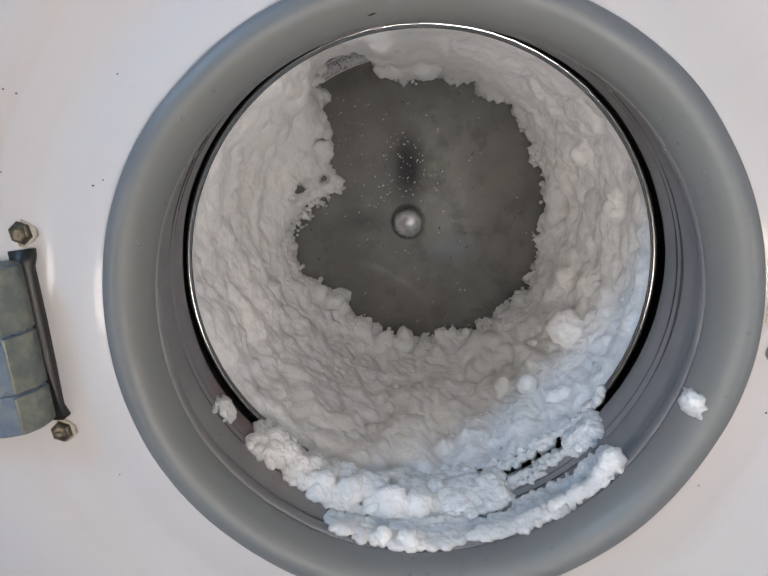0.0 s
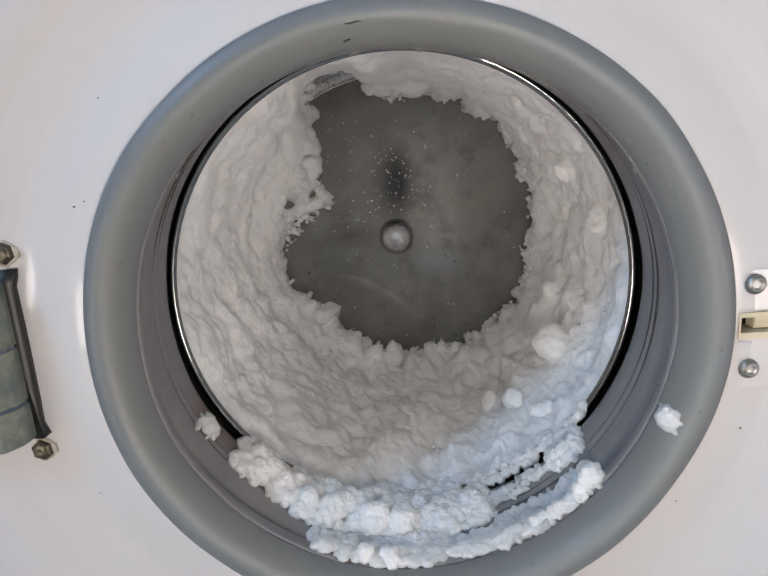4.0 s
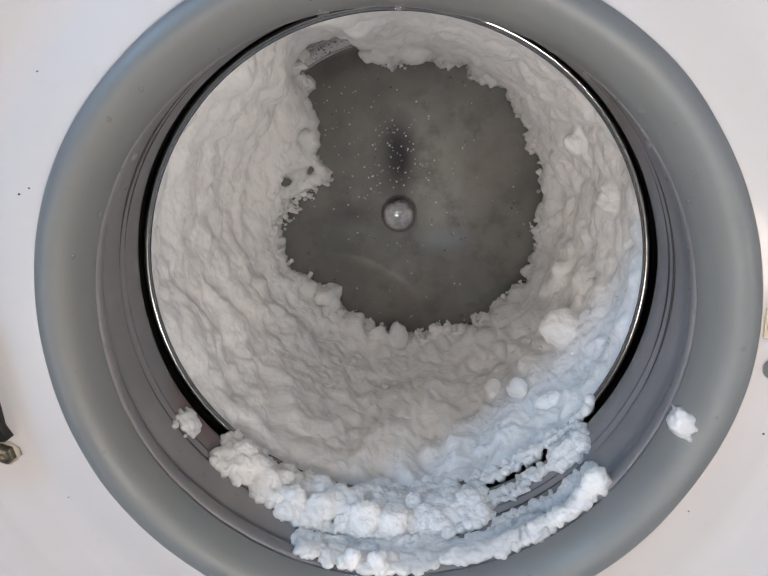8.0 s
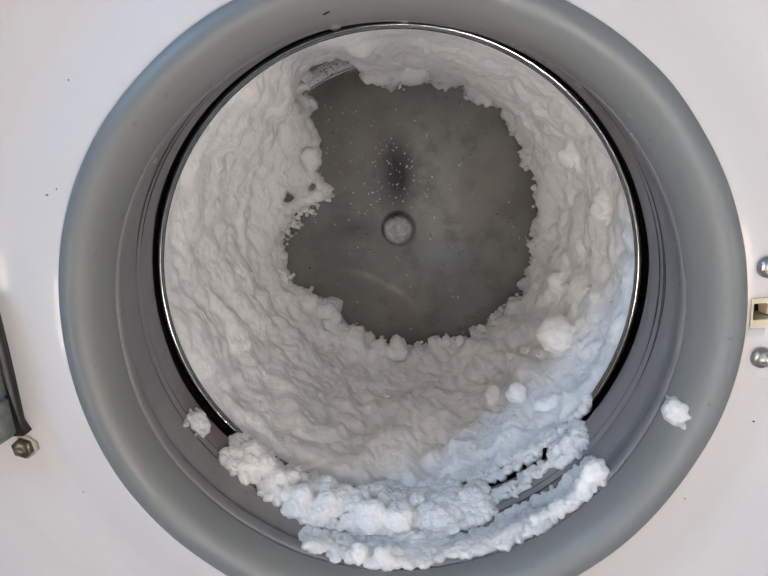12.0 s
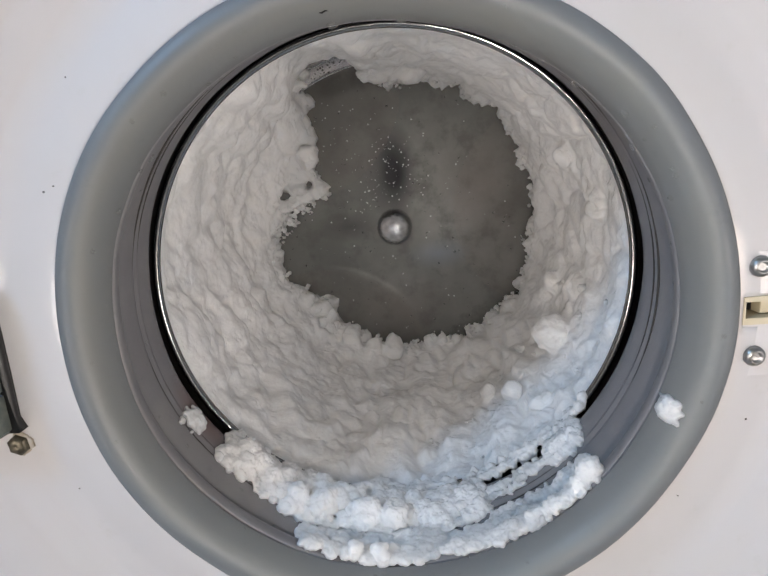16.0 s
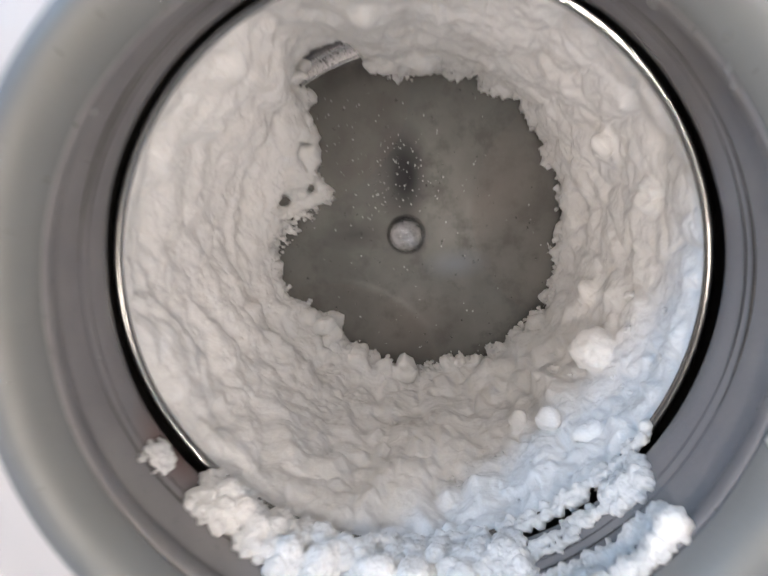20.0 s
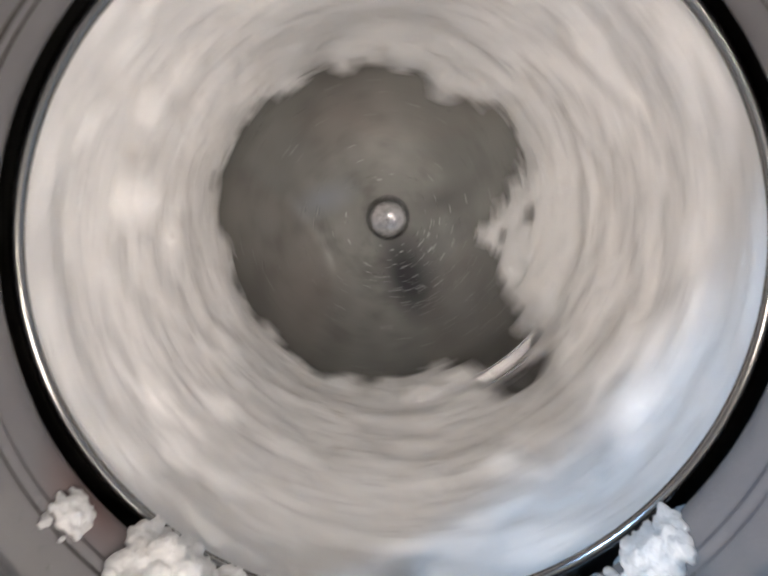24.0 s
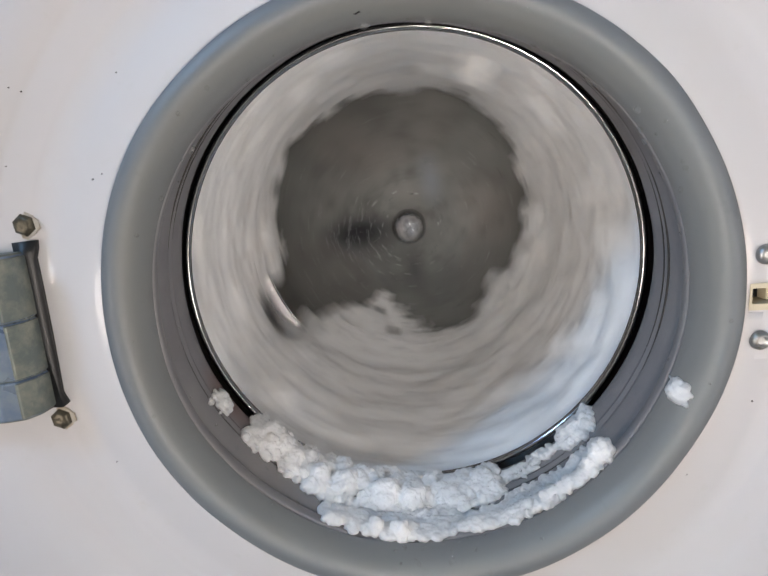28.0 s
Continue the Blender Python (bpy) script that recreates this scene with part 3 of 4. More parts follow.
# Chrome beads added to draw bright highlight arcs along the corner.
for bead_r, bead_y in ((0.2045, BACK_Y - 0.0015), (0.2190, 0.4305)):
    bead = revolve([(bead_r + 0.0017 * math.cos(a), bead_y + 0.0017 * math.sin(a)) for a in [2 * math.pi * k / 8 for k in range(9)]], 160)
    part("highlight_bead", bead, CHROME, drum, "polished bead added for highlights where the back meets the drum wall")
hub = revolve(rounded([(0.0001, 0.397), (0.009, 0.3985), (0.0158, 0.4025), (0.0202, 0.409), (0.0222, 0.418), (0.0226, 0.427), (0.0230, 0.435)], 2), 48)
part("hub", hub, HUB_STEEL, drum, "bright domed hub nut, wet")


# ------------------------------------------------------------------ the snow in the drum
# inner radius of the snow at the drum's back, every 15 degrees counter-clockwise from the side of the latch
INNER = [0.170, 0.184, 0.178, 0.192, 0.185, 0.186, 0.170, 0.208, 0.186, 0.136, 0.096, 0.124,
         0.160, 0.157, 0.150, 0.132, 0.150, 0.150, 0.166, 0.160, 0.174, 0.178, 0.178, 0.176]


def clod_shape(seed, detail, rough=1.0):
    """A clod of wet snow: a ball with knobs, as arrays of points and triangles."""
    bm = bmesh.new()
    bmesh.ops.create_icosphere(bm, subdivisions=detail, radius=1.0)
    off = Vector((seed * 3.7, seed * 1.3, seed * 7.1))
    for v in bm.verts:
        p = v.co + off
        d = 0.24 * noise.noise(p * 1.1) + 0.16 * abs(noise.noise(p * 2.1)) + 0.08 * abs(noise.noise(p * 4.7)) + 0.04 * noise.noise(p * 9)
        v.co *= 0.88 + d * rough
    co = np.array([v.co[:] for v in bm.verts])
    tri = np.array([[v.index for v in f.verts] for f in bm.faces])
    bm.free()
    return co, tri


SHAPES = [clod_shape(k, 3) for k in range(10)]
SNOWBALL = clod_shape(11, 4, 0.3)


def noise_3d(p, cell, seed):
    """Smooth noise from -1 to 1 at an array of points."""
    table = np.random.RandomState(seed).rand(32, 32, 32) * 2 - 1
    q = p / cell
    i = np.floor(q).astype(int)
    f = q - i
    f = f * f * (3 - 2 * f)
    out = 0
    for dx in (0, 1):
        for dy in (0, 1):
            for dz in (0, 1):
                w = (f[:, 0] if dx else 1 - f[:, 0]) * (f[:, 1] if dy else 1 - f[:, 1]) * (f[:, 2] if dz else 1 - f[:, 2])
                out = out + w * table[(i[:, 0] + dx) % 32, (i[:, 1] + dy) % 32, (i[:, 2] + dz) % 32]
    return out


def fluff(p, cell, seed, octaves=3):
    """Rounded puffs between sharp valleys, about 0 to 1, at an array of points."""
    out, size = 0, 1.0
    for k in range(octaves):
        turn = np.array(Matrix.Rotation(0.7 + k, 3, Vector((1, 2 + k, 3 - k))))
        out = out + size * (np.sqrt(noise_3d(p @ turn + 0.37 * k, cell, seed + k) ** 2 + 0.012) - 0.11)
        cell, size = cell * 0.48, size * 0.4
    return out


def crowded(p, cell, seed):
    """Distances, in cells, to the nearest and the second nearest of scattered seeds."""
    rng = np.random.RandomState(seed)
    jitter = rng.rand(16, 16, 16, 3)
    q = p / cell
    i = np.floor(q).astype(int)
    f1, f2 = np.full(len(p), 9.0), np.full(len(p), 9.0)
    for dx in (-1, 0, 1):
        for dy in (-1, 0, 1):
            for dz in (-1, 0, 1):
                c = i + np.array((dx, dy, dz))
                d = np.linalg.norm(c + jitter[c[:, 0] % 16, c[:, 1] % 16, c[:, 2] % 16] - q, axis=1)
                f2 = np.minimum(f2, np.maximum(f1, d))
                f1 = np.minimum(f1, d)
    return f1, f2


def packed(name, clods, seed, voxel, smooth, base=None, crumble=(), relief=None):
    """Clods (centre, size along x, y, z) pressed into one body of snow; base: a closed grid of points under them; relief: a height over points."""
    rng = np.random.RandomState(seed)
    points, faces, count = [], [], 0
    if base is not None:
        nu, nv = base.shape[:2]
        ids = np.arange(nu * nv).reshape(nu, nv)
        nxt = np.roll(ids, -1, 0)
        points.append(base.reshape(-1, 3))
        q = np.stack([ids[:, :-1], ids[:, 1:], nxt[:, 1:], nxt[:, :-1]], -1).reshape(-1, 4)
        faces += np.concatenate([q[:, [0, 1, 2]], q[:, [0, 2, 3]]]).tolist()
        count = nu * nv
    for centre, size, *smooth_ball in clods:
        co, tri = SNOWBALL if smooth_ball else SHAPES[rng.randint(len(SHAPES))]
        turn = np.linalg.qr(rng.randn(3, 3))[0]
        if np.linalg.det(turn) < 0:
            turn[0] *= -1
        points.append((co @ turn) * np.asarray(size) + np.asarray(centre))
        faces += (tri + count).tolist()
        count += len(co)
    me = bpy.data.meshes.new(name)
    me.from_pydata(np.concatenate(points).tolist(), [], faces)
    ob = new(name, me)
    mod = ob.modifiers.new("pack", "REMESH")
    mod.mode, mod.voxel_size, mod.use_smooth_shade = "VOXEL", voxel, True
    mod = ob.modifiers.new("melt", "SMOOTH")
    mod.factor, mod.iterations = 0.5, smooth
    bpy.context.view_layer.update()
    done = bpy.data.meshes.new_from_object(ob.evaluated_get(bpy.context.evaluated_depsgraph_get()))
    bpy.data.objects.remove(ob)
    bpy.data.meshes.remove(me)
    n = len(done.vertices)
    co, normal = np.empty(3 * n, np.float32), np.empty(3 * n, np.float32)
    done.vertices.foreach_get("co", co)
    done.vertex_normals.foreach_get("vector", normal)
    co, normal = co.reshape(-1, 3), normal.reshape(-1, 3)
    shift = sum(depth * noise_3d(co, cell, seed + k) for k, (cell, depth) in enumerate(crumble))
    if relief:
        shift = shift + relief(co)
    if crumble or relief:
        co = co + normal * shift[:, None]
        done.vertices.foreach_set("co", co.reshape(-1).astype(np.float32))
    done.name = name
    done.materials.clear()
    done.materials.append(SNOW)
    done.shade_smooth()
    return done


def back_radius(deg):
    ragged = 0.0030 * np.sin(np.radians(deg * 11) + 1.0) + 0.0022 * np.sin(np.radians(deg * 23) + 2.0) + 0.0014 * np.sin(np.radians(deg * 41))
    return np.interp(deg % 360, np.arange(0, 361, 15), INNER + INNER[:1]) + ragged


def tunnel_radius(deg):
    return 0.175 + 0.010 * (0.5 + 0.5 * math.sin(math.radians(deg)))


def lining(co):
    """Relief of the packed snow: smeared round the drum on the hinge side, broken blocks on the latch side, soft puffs below, fresh fluff at the front."""
    x, y, z = co.T
    a = np.degrees(np.arctan2(z, x))
    warp = np.stack([noise_3d(co, 0.017, 61), noise_3d(co, 0.017, 62), noise_3d(co, 0.017, 63)], -1) * 0.005
    p = co + warp
    hinge_side = np.clip(0.5 - 0.75 * np.cos(np.radians(a + 20)), 0, 1)
    below = np.exp(-(np.angle(np.exp(1j * np.radians(a + 100))) / 0.75) ** 2)
    blocks = np.exp(-(np.angle(np.exp(1j * np.radians(a - 18))) / 0.80) ** 2) * (1 - 0.6 * smoothstep(y, 0.22, 0.36))
    fresh = np.exp(-(np.angle(np.exp(1j * np.radians(a + 52))) / 0.62) ** 2) * (1 - smoothstep(y, 0.17, 0.25))
    total = 0.15 + hinge_side + below + blocks + fresh
    p = p * np.array((1.0, 0.42, 1.0))        # stretched along depth to look right foreshortened from the camera
    smear = fluff(p * np.array((0.55, 1.0, 0.55)), 0.020, 71, 2)
    f1, f2 = crowded(p * np.array((0.62, 1.0, 0.62)), 0.025, 72)
    crease = smoothstep(f2 - f1, -0.08, 0.30) - 1
    puff = fluff(p, 0.028, 73, 2)
    clumps = fluff(p, 0.013, 75, 2)
    fine = fluff(p, 0.006, 74, 2)
    out = (hinge_side * 0.0150 * smear + blocks * (0.0045 * crease + 0.0055 * (0.8 - f1) + 0.0110 * smear) + below * 0.0250 * puff + fresh * (0.0060 * puff + 0.0090 * clumps) + 0.15 * 0.012 * puff) / total
    out = out + fine * (0.0003 + 0.0012 * fresh)
    inner = 1 - smoothstep(np.hypot(x, z), 0.206, 0.222)
    return (out - 0.003) * inner * smoothstep(y, LIP_Y + 0.004, LIP_Y + 0.022)


def snow_cake():
    nu, nv = 720, 200
    u = np.linspace(0, 1, nu, endpoint=False)[:, None] + np.zeros((1, nv))
    v = np.linspace(0, 1, nv)[None, :] + np.zeros((nu, 1))
    deg = u * 360
    a = np.radians(deg)
    back = back_radius(deg) + 0.005
    back = np.maximum(back, 0.155)
    middle = 0.177 + 0.010 * (0.5 + 0.5 * np.sin(a)) + 0.004 * value_noise(u, v, 9, 3, 21) + 0.003 * value_noise(u, v, 22, 7, 22)
    front = 0.1715 + 0.0015 * value_noise(u, v * 0, 40, 2, 23)
    r = front + (middle - front) * smoothstep(v, 0.0, 0.2)
    r = r + (back - r) * smoothstep(v, 0.80, 1.0)
    wu, wv = u + 0.012 * value_noise(u, v, 14, 9, 34), v + 0.05 * value_noise(u, v, 12, 5, 35)
    hinge_side = 0.5 - 0.5 * np.cos(a + math.radians(25))
    ripple = 0.9 * value_noise(wu, wv, 15, 11, 36) + 0.2 * value_noise(wu, wv, 34, 26, 37)
    folds = value_noise(u + 0.02 * value_noise(u, v, 9, 8, 38), v + 0.03 * value_noise(u, v, 16, 6, 39), 11, 20, 40)
    r = r - (0.0040 * ripple + 0.0026 * folds * (0.3 + 0.7 * hinge_side)) * smoothstep(v, 0.0, 0.12)
    # the bare stretch where the steel shows
    half = 11.0 + 1.6 * value_noise(u * 0 + 0.2, v, 4, 26, 51) - 5.0 * (1 - smoothstep(v, 0.35, 0.85))
    bare = (1 - smoothstep(np.abs(deg - 111 - 2 * (1 - v)), half - 1.5, half + 1.5)) * smoothstep(v, 0.75, 0.83)
    nick = np.exp(-((deg - 71 - 3 * (v - 0.1) / 0.1) / 4.0) ** 4 - ((v - 0.09) / 0.075) ** 4)
    thin = (1 - smoothstep(np.abs(deg - 110), 4, 16)) * smoothstep(v, 0.10, 0.30)
    r = r + (np.maximum(r, 0.2050) - r) * thin
    r = r + (0.2295 - r) * np.clip(bare + nick, 0, 1)
    y0, y1 = LIP_Y + 0.0035, BACK_Y - 0.004
    y = y0 + (y1 - y0) * v
    y = np.maximum(y, LIP_Y + 0.004 + 0.25 * np.maximum(r - LIP_R, 0))
    inner = np.stack([r * np.cos(a), y, r * np.sin(a)], -1)
    cap0, cap1 = inner[:, :1].copy(), inner[:, -1:].copy()
    for cap, yy in ((cap0, 0.128), (cap1, 0.427)):
        cap[:, 0, 0], cap[:, 0, 2] = 0.2275 * np.cos(a[:, 0]), 0.2275 * np.sin(a[:, 0])
        cap[:, 0, 1] = yy
    base = np.concatenate([cap0, inner, cap1, cap0], 1)
    rng = random.Random(12)
    clods = []

    # the solid part of the rim of the hole at the back
    for k in range(330):
        d = rng.uniform(0, 360) if k < 240 else rng.uniform(122, 215)
        if 99 < d < 120:
            continue
        s = rng.choice((0.006, 0.008, 0.010, 0.012)) * (0.8 if 118 < d < 215 else 1.0)
        rr = float(back_radius(d)) + s * rng.uniform(0.7, 1.1) + 0.002
        t = math.radians(d)
        clods.append(((rr * math.cos(t), rng.uniform(0.428 if 118 < d < 215 else 0.412, 0.436), rr * math.sin(t)), (s, s, s)))
    # snow plastered on the drum's back
    for k in range(200):
        d = rng.uniform(124, 186)
        lo = float(back_radius(d))
        rr = rng.uniform(lo + 0.006, 0.19)
        s = rng.uniform(0.004, 0.010)
        t = math.radians(d)
        clods.append((((rr + 0.3 * s) * math.cos(t), 0.436 - 0.20 * (rr - lo), (rr + 0.3 * s) * math.sin(t)), (s, s * 0.45, s)))
    # larger clods that stand out of the lining: degrees, depth, radius of the place, size
    for d, yy, rr, s in ((-32, 0.236, 0.1765, 0.0215), (-53.5, 0.204, 0.172, 0.0072), (-113, 0.412, 0.169, 0.014), (-104, 0.416, 0.164, 0.014), (-97, 0.418, 0.164, 0.012), (-122, 0.418, 0.163, 0.012),
                         (-78, 0.42, 0.180, 0.011), (92, 0.405, 0.184, 0.014), (82, 0.395, 0.188, 0.015), (87, 0.35, 0.194, 0.016), (117, 0.412, 0.216, 0.007), (121, 0.39, 0.207, 0.011), (-62, 0.24, 0.180, 0.009),
                         (-20, 0.31, 0.183, 0.014), (-47, 0.16, 0.179, 0.010), (10, 0.2, 0.187, 0.014), (25, 0.26, 0.191, 0.015), (-70, 0.15, 0.179, 0.009)):
        t = math.radians(d)
        wide, tall = (1.7, 0.75) if d > 60 else (1.0, 1.0)
        clods.append(((rr * math.cos(t), yy, rr * math.sin(t)), (s * wide, s, s * tall)) + ((True,) if d == -32 else ()))
    mesh = packed("packed_snow", clods, 3, 0.0013, 14, base, ((0.0085, 0.0009), (0.0040, 0.0005), (0.0026, 0.0003)), lining)
    n = len(mesh.vertices)
    co = np.empty(3 * n, np.float32)
    mesh.vertices.foreach_get("co", co)
    co = co.reshape(-1, 3)
    rag = 1 + smoothstep(co[:, 1], 0.405, 0.428) * (0.022 * noise_3d(co, 0.012, 91) + 0.024 * noise_3d(co, 0.0045, 92))
    co[:, 0] *= rag
    co[:, 2] *= rag
    mesh.vertices.foreach_set("co", co.reshape(-1))
    cake = new("packed_snow", mesh)
    cake.location = (0, 0, AXIS)
    # crumbs along the torn edge, and the tattered sheet on the hinge side
    bits = []
    for k in range(900):
        d = rng.uniform(0, 360) if k < 640 else rng.gauss(171, 9)
        if 99 < d < 121:
            continue
        s = 0.0010 + 0.0026 * rng.random() ** 2.0
        t = math.radians(d)
        wide = 0.008 + 0.020 * math.exp(-((d - 172) / 11) ** 2)
        rr = float(back_radius(d)) * (1 + 0.028 * noise.noise((d * 0.11, 3.0, 0))) + 0.0025 - wide * rng.random() ** 2 + 0.003 * rng.random()
        if noise.noise((rr * 140, d * 0.35, 7.0)) < -0.12:
            continue
        bits.append(((rr * math.cos(t), 0.434 - rng.random() * 0.012, rr * math.sin(t)), (s, s, s)))
    # loose crumbs pressed on the lining, thickest below and on the latch side
    for k in range(70):
        d, yy = rng.gauss(-50, 30), 0.114 + 0.20 * rng.random() ** 1.3
        s = 0.0015 + 0.0040 * rng.random() ** 2.2
        f = min((yy - 0.106) / 0.064, 1.0)
        w = 0.1715 + (tunnel_radius(d) - 0.1715) * f * f * (3 - 2 * f)
        if noise.noise((d * 0.12, yy * 40, 3.0)) < -0.05:
            continue
        rr, t = w + 0.0022 + rng.uniform(-0.002, 0.002), math.radians(d)
        bits.append(((rr * math.cos(t), yy, rr * math.sin(t)), (s, s * rng.uniform(0.8, 1.3), s)))
    crumb = new("crumbly_edge", packed("crumbly_edge", bits, 8, 0.0008, 1, None, ((0.0045, 0.0012), (0.0018, 0.0009))))
    crumb.parent = cake
    crumb["label"] = "torn crumbly edge of the snow"
    return tagged(cake, "thick lumpy ring of wet white snow packed round the drum wall", "snow", kind="stuff")


snow = snow_cake()


# ------------------------------------------------------------------ snow lying on the seal
def heap(label, bands, seed, extra=()):
    """A heap of clods on the seal. bands: (from, to degrees, from, to depth, count, least size, most size, pile height); extra: (degrees, depth, size)."""
    rng = random.Random(seed)
    grain = 1.0 if seed < 400 else 0.4
    clods = []
    d0, d1, y0, y1 = bands[0][:4]
    mid = math.radians((d0 + d1) / 2)
    base = Vector((0.164 * math.cos(mid), (y0 + y1) / 2, AXIS + 0.164 * math.sin(mid)))
    for d0, d1, y0, y1, count, s0, s1, high in bands:
        for k in range(int(count * 2.6)):
            p, q = rng.random(), rng.random()
            if k > count and noise.noise((p * (d1 - d0) * 0.16, q * 3.0, seed)) < -0.1:
                continue
            inner = min(1.0, 5 * min(p, 1 - p, q, 1 - q) + 0.25)
            s = s0 * 1.7 + (s1 - s0) * rng.random() ** 1.8 * inner
            y = y0 + (y1 - y0) * q + rng.gauss(0, 0.0015)
            t = math.radians(d0 + (d1 - d0) * p)
            r = float(bed(y)) - s * 0.30 - rng.random() ** 1.5 * high * inner * (0.3 if k > count else 1.0)
            clods.append((Vector((r * math.cos(t), y, AXIS + sag(y) + r * math.sin(t))) - base, (s * (1 - 0.45 * abs(math.cos(t))), s * rng.uniform(0.8, 1.2), s * (1 - 0.45 * abs(math.sin(t))))))
    for d, y, s in extra:
        t, r = math.radians(d), float(bed(y)) - s * 0.75
        clods.append((Vector((r * math.cos(t), y, AXIS + sag(y) + r * math.sin(t))) - base, (s, s, s)))
    if len(bands) > 3:
        extra_rng = random.Random(seed + 1)
        for k in range(22):
            d, y, size = extra_rng.uniform(-136, -76), extra_rng.uniform(0.058, 0.090), extra_rng.uniform(0.0045, 0.0080)
            t, r = math.radians(d), float(bed(y)) - size * extra_rng.uniform(0.3, 0.8)
            clods.append((Vector((r * math.cos(t), y, AXIS + sag(y) + r * math.sin(t))) - base, (size, size, size)))
    ob = new("snow_heap", packed("snow_heap", clods, seed, 0.0007, 9, None, ((0.0034, 0.0006), (0.0016, 0.0005)), lambda co: 0.0022 * grain * (fluff(co, 0.011, 400, 2) - 0.2)))
    ob.location = base
    return tagged(ob, label, "snow", group="snow heaps on the door seal", kind="stuff")


heap("large heap of crumbly white snow in the rubber seal", [(-141, -118, 0.056, 0.096, 90, 0.0022, 0.0075, 0.006), (-122, -94, 0.050, 0.096, 150, 0.0024, 0.0080, 0.008),
     (-98, -70, 0.052, 0.092, 150, 0.0022, 0.0075, 0.005), (-102, -84, 0.088, 0.099, 34, 0.0022, 0.0045, 0.004)], 100,
     [(-127, 0.070, 0.009), (-112, 0.064, 0.0105), (-101, 0.060, 0.0120), (-93.5, 0.060, 0.0115), (-135, 0.080, 0.0095), (-131, 0.074, 0.0095), (-119, 0.064, 0.0085), (-86, 0.068, 0.008), (-107, 0.070, 0.008), (-123, 0.078, 0.008)])
heap("loose strip of crumbly snow along the front fold", [(-116, -86, 0.020, 0.044, 170, 0.0022, 0.0046, 0.001), (-92, -58, 0.020, 0.044, 220, 0.0020, 0.0050, 0.002), (-110, -80, 0.036, 0.056, 90, 0.0014, 0.0042, 0.002)], 200, [(-103, 0.022, 0.006), (-97, 0.021, 0.0065)])
heap("ridge of snow on the seal ending in a ball", [(-66, -42, 0.019, 0.034, 150, 0.0016, 0.0048, 0.004)], 300, [(-42.5, 0.024, 0.0078), (-47, 0.022, 0.0055), (-53, 0.022, 0.005), (-58, 0.024, 0.0048)])
heap("thin smear of wet snow on the folds of the seal", [(-70, -43, 0.041, 0.052, 120, 0.0014, 0.0035, 0.001), (-74, -60, 0.066, 0.080, 40, 0.0012, 0.0035, 0.002)], 400)
heap("ragged crust of snow beside the drum rim", [(-52, -41, 0.064, 0.092, 70, 0.0018, 0.0045, 0.004), (-62, -50, 0.070, 0.084, 26, 0.0014, 0.0035, 0.002)], 500, [(-46, 0.078, 0.005)])
heap("small clump of snow stuck to the seal", [(-154, -147.5, 0.056, 0.078, 44, 0.0012, 0.0034, 0.002)], 600, [(-151, 0.067, 0.004)])
heap("small dab of snow on the rubber lip", [(-22.6, -18.4, 0.002, 0.009, 150, 0.0010, 0.0024, 0.0001)], 700, [(-20, 0.004, 0.0034), (-21.5, 0.005, 0.0030), (-19, 0.006, 0.0030), (-20.6, 0.008, 0.0028)])


def rim_crust():
    """A crust of crumbs over the drum's rim, which drops into the gap when the drum starts."""
    rng = random.Random(77)
    clods = []
    for k in range(560):
        d = rng.choice((rng.uniform(-103, -84), rng.uniform(-100, -36), rng.uniform(-90, -40)))
        if rng.random() < 0.3 * (1 + math.sin(d * 0.9)):
            continue
        t, s = math.radians(d), rng.uniform(0.0014, 0.0042)
        r = 0.1665 + rng.uniform(-0.001, 0.0035)
        clods.append(((r * math.cos(t), LIP_Y + rng.uniform(-0.006, 0.004), r * math.sin(t)), (s, s, s)))
    ob = new("snow_crust", packed("snow_crust", clods, 77, 0.0009, 2, None, ((0.003, 0.0008),)))
    ob.location = (0, 0, AXIS)
    return tagged(ob, "thin broken crust of snow over the drum's steel rim", "snow")


crust = rim_crust()


# ------------------------------------------------------------------ hinge, latch and their screws
def screw_head(name, x, z, r, mat, parent, hexed, y=0.0):
    bm = revolve(rounded([(0.0001, -0.0032), (r * 0.35, -0.0034), (r * 0.75, -0.0030), (r * 0.97, -0.0015), (r, 0.0)], 2), 6 if hexed else 28)
    if not hexed:
        for v in bm.verts:
            d = math.hypot(v.co.x, v.co.z)
            if d < r * 0.42:
                v.co.y += 0.0016      # the recess for the driver
    turn = Matrix.Rotation(0.4, 4, "Y")
    for v in bm.verts:
        v.co = turn @ v.co
        v.co += Vector((x, y, z))
    return part(name, bm, mat, parent, smooth=not hexed)


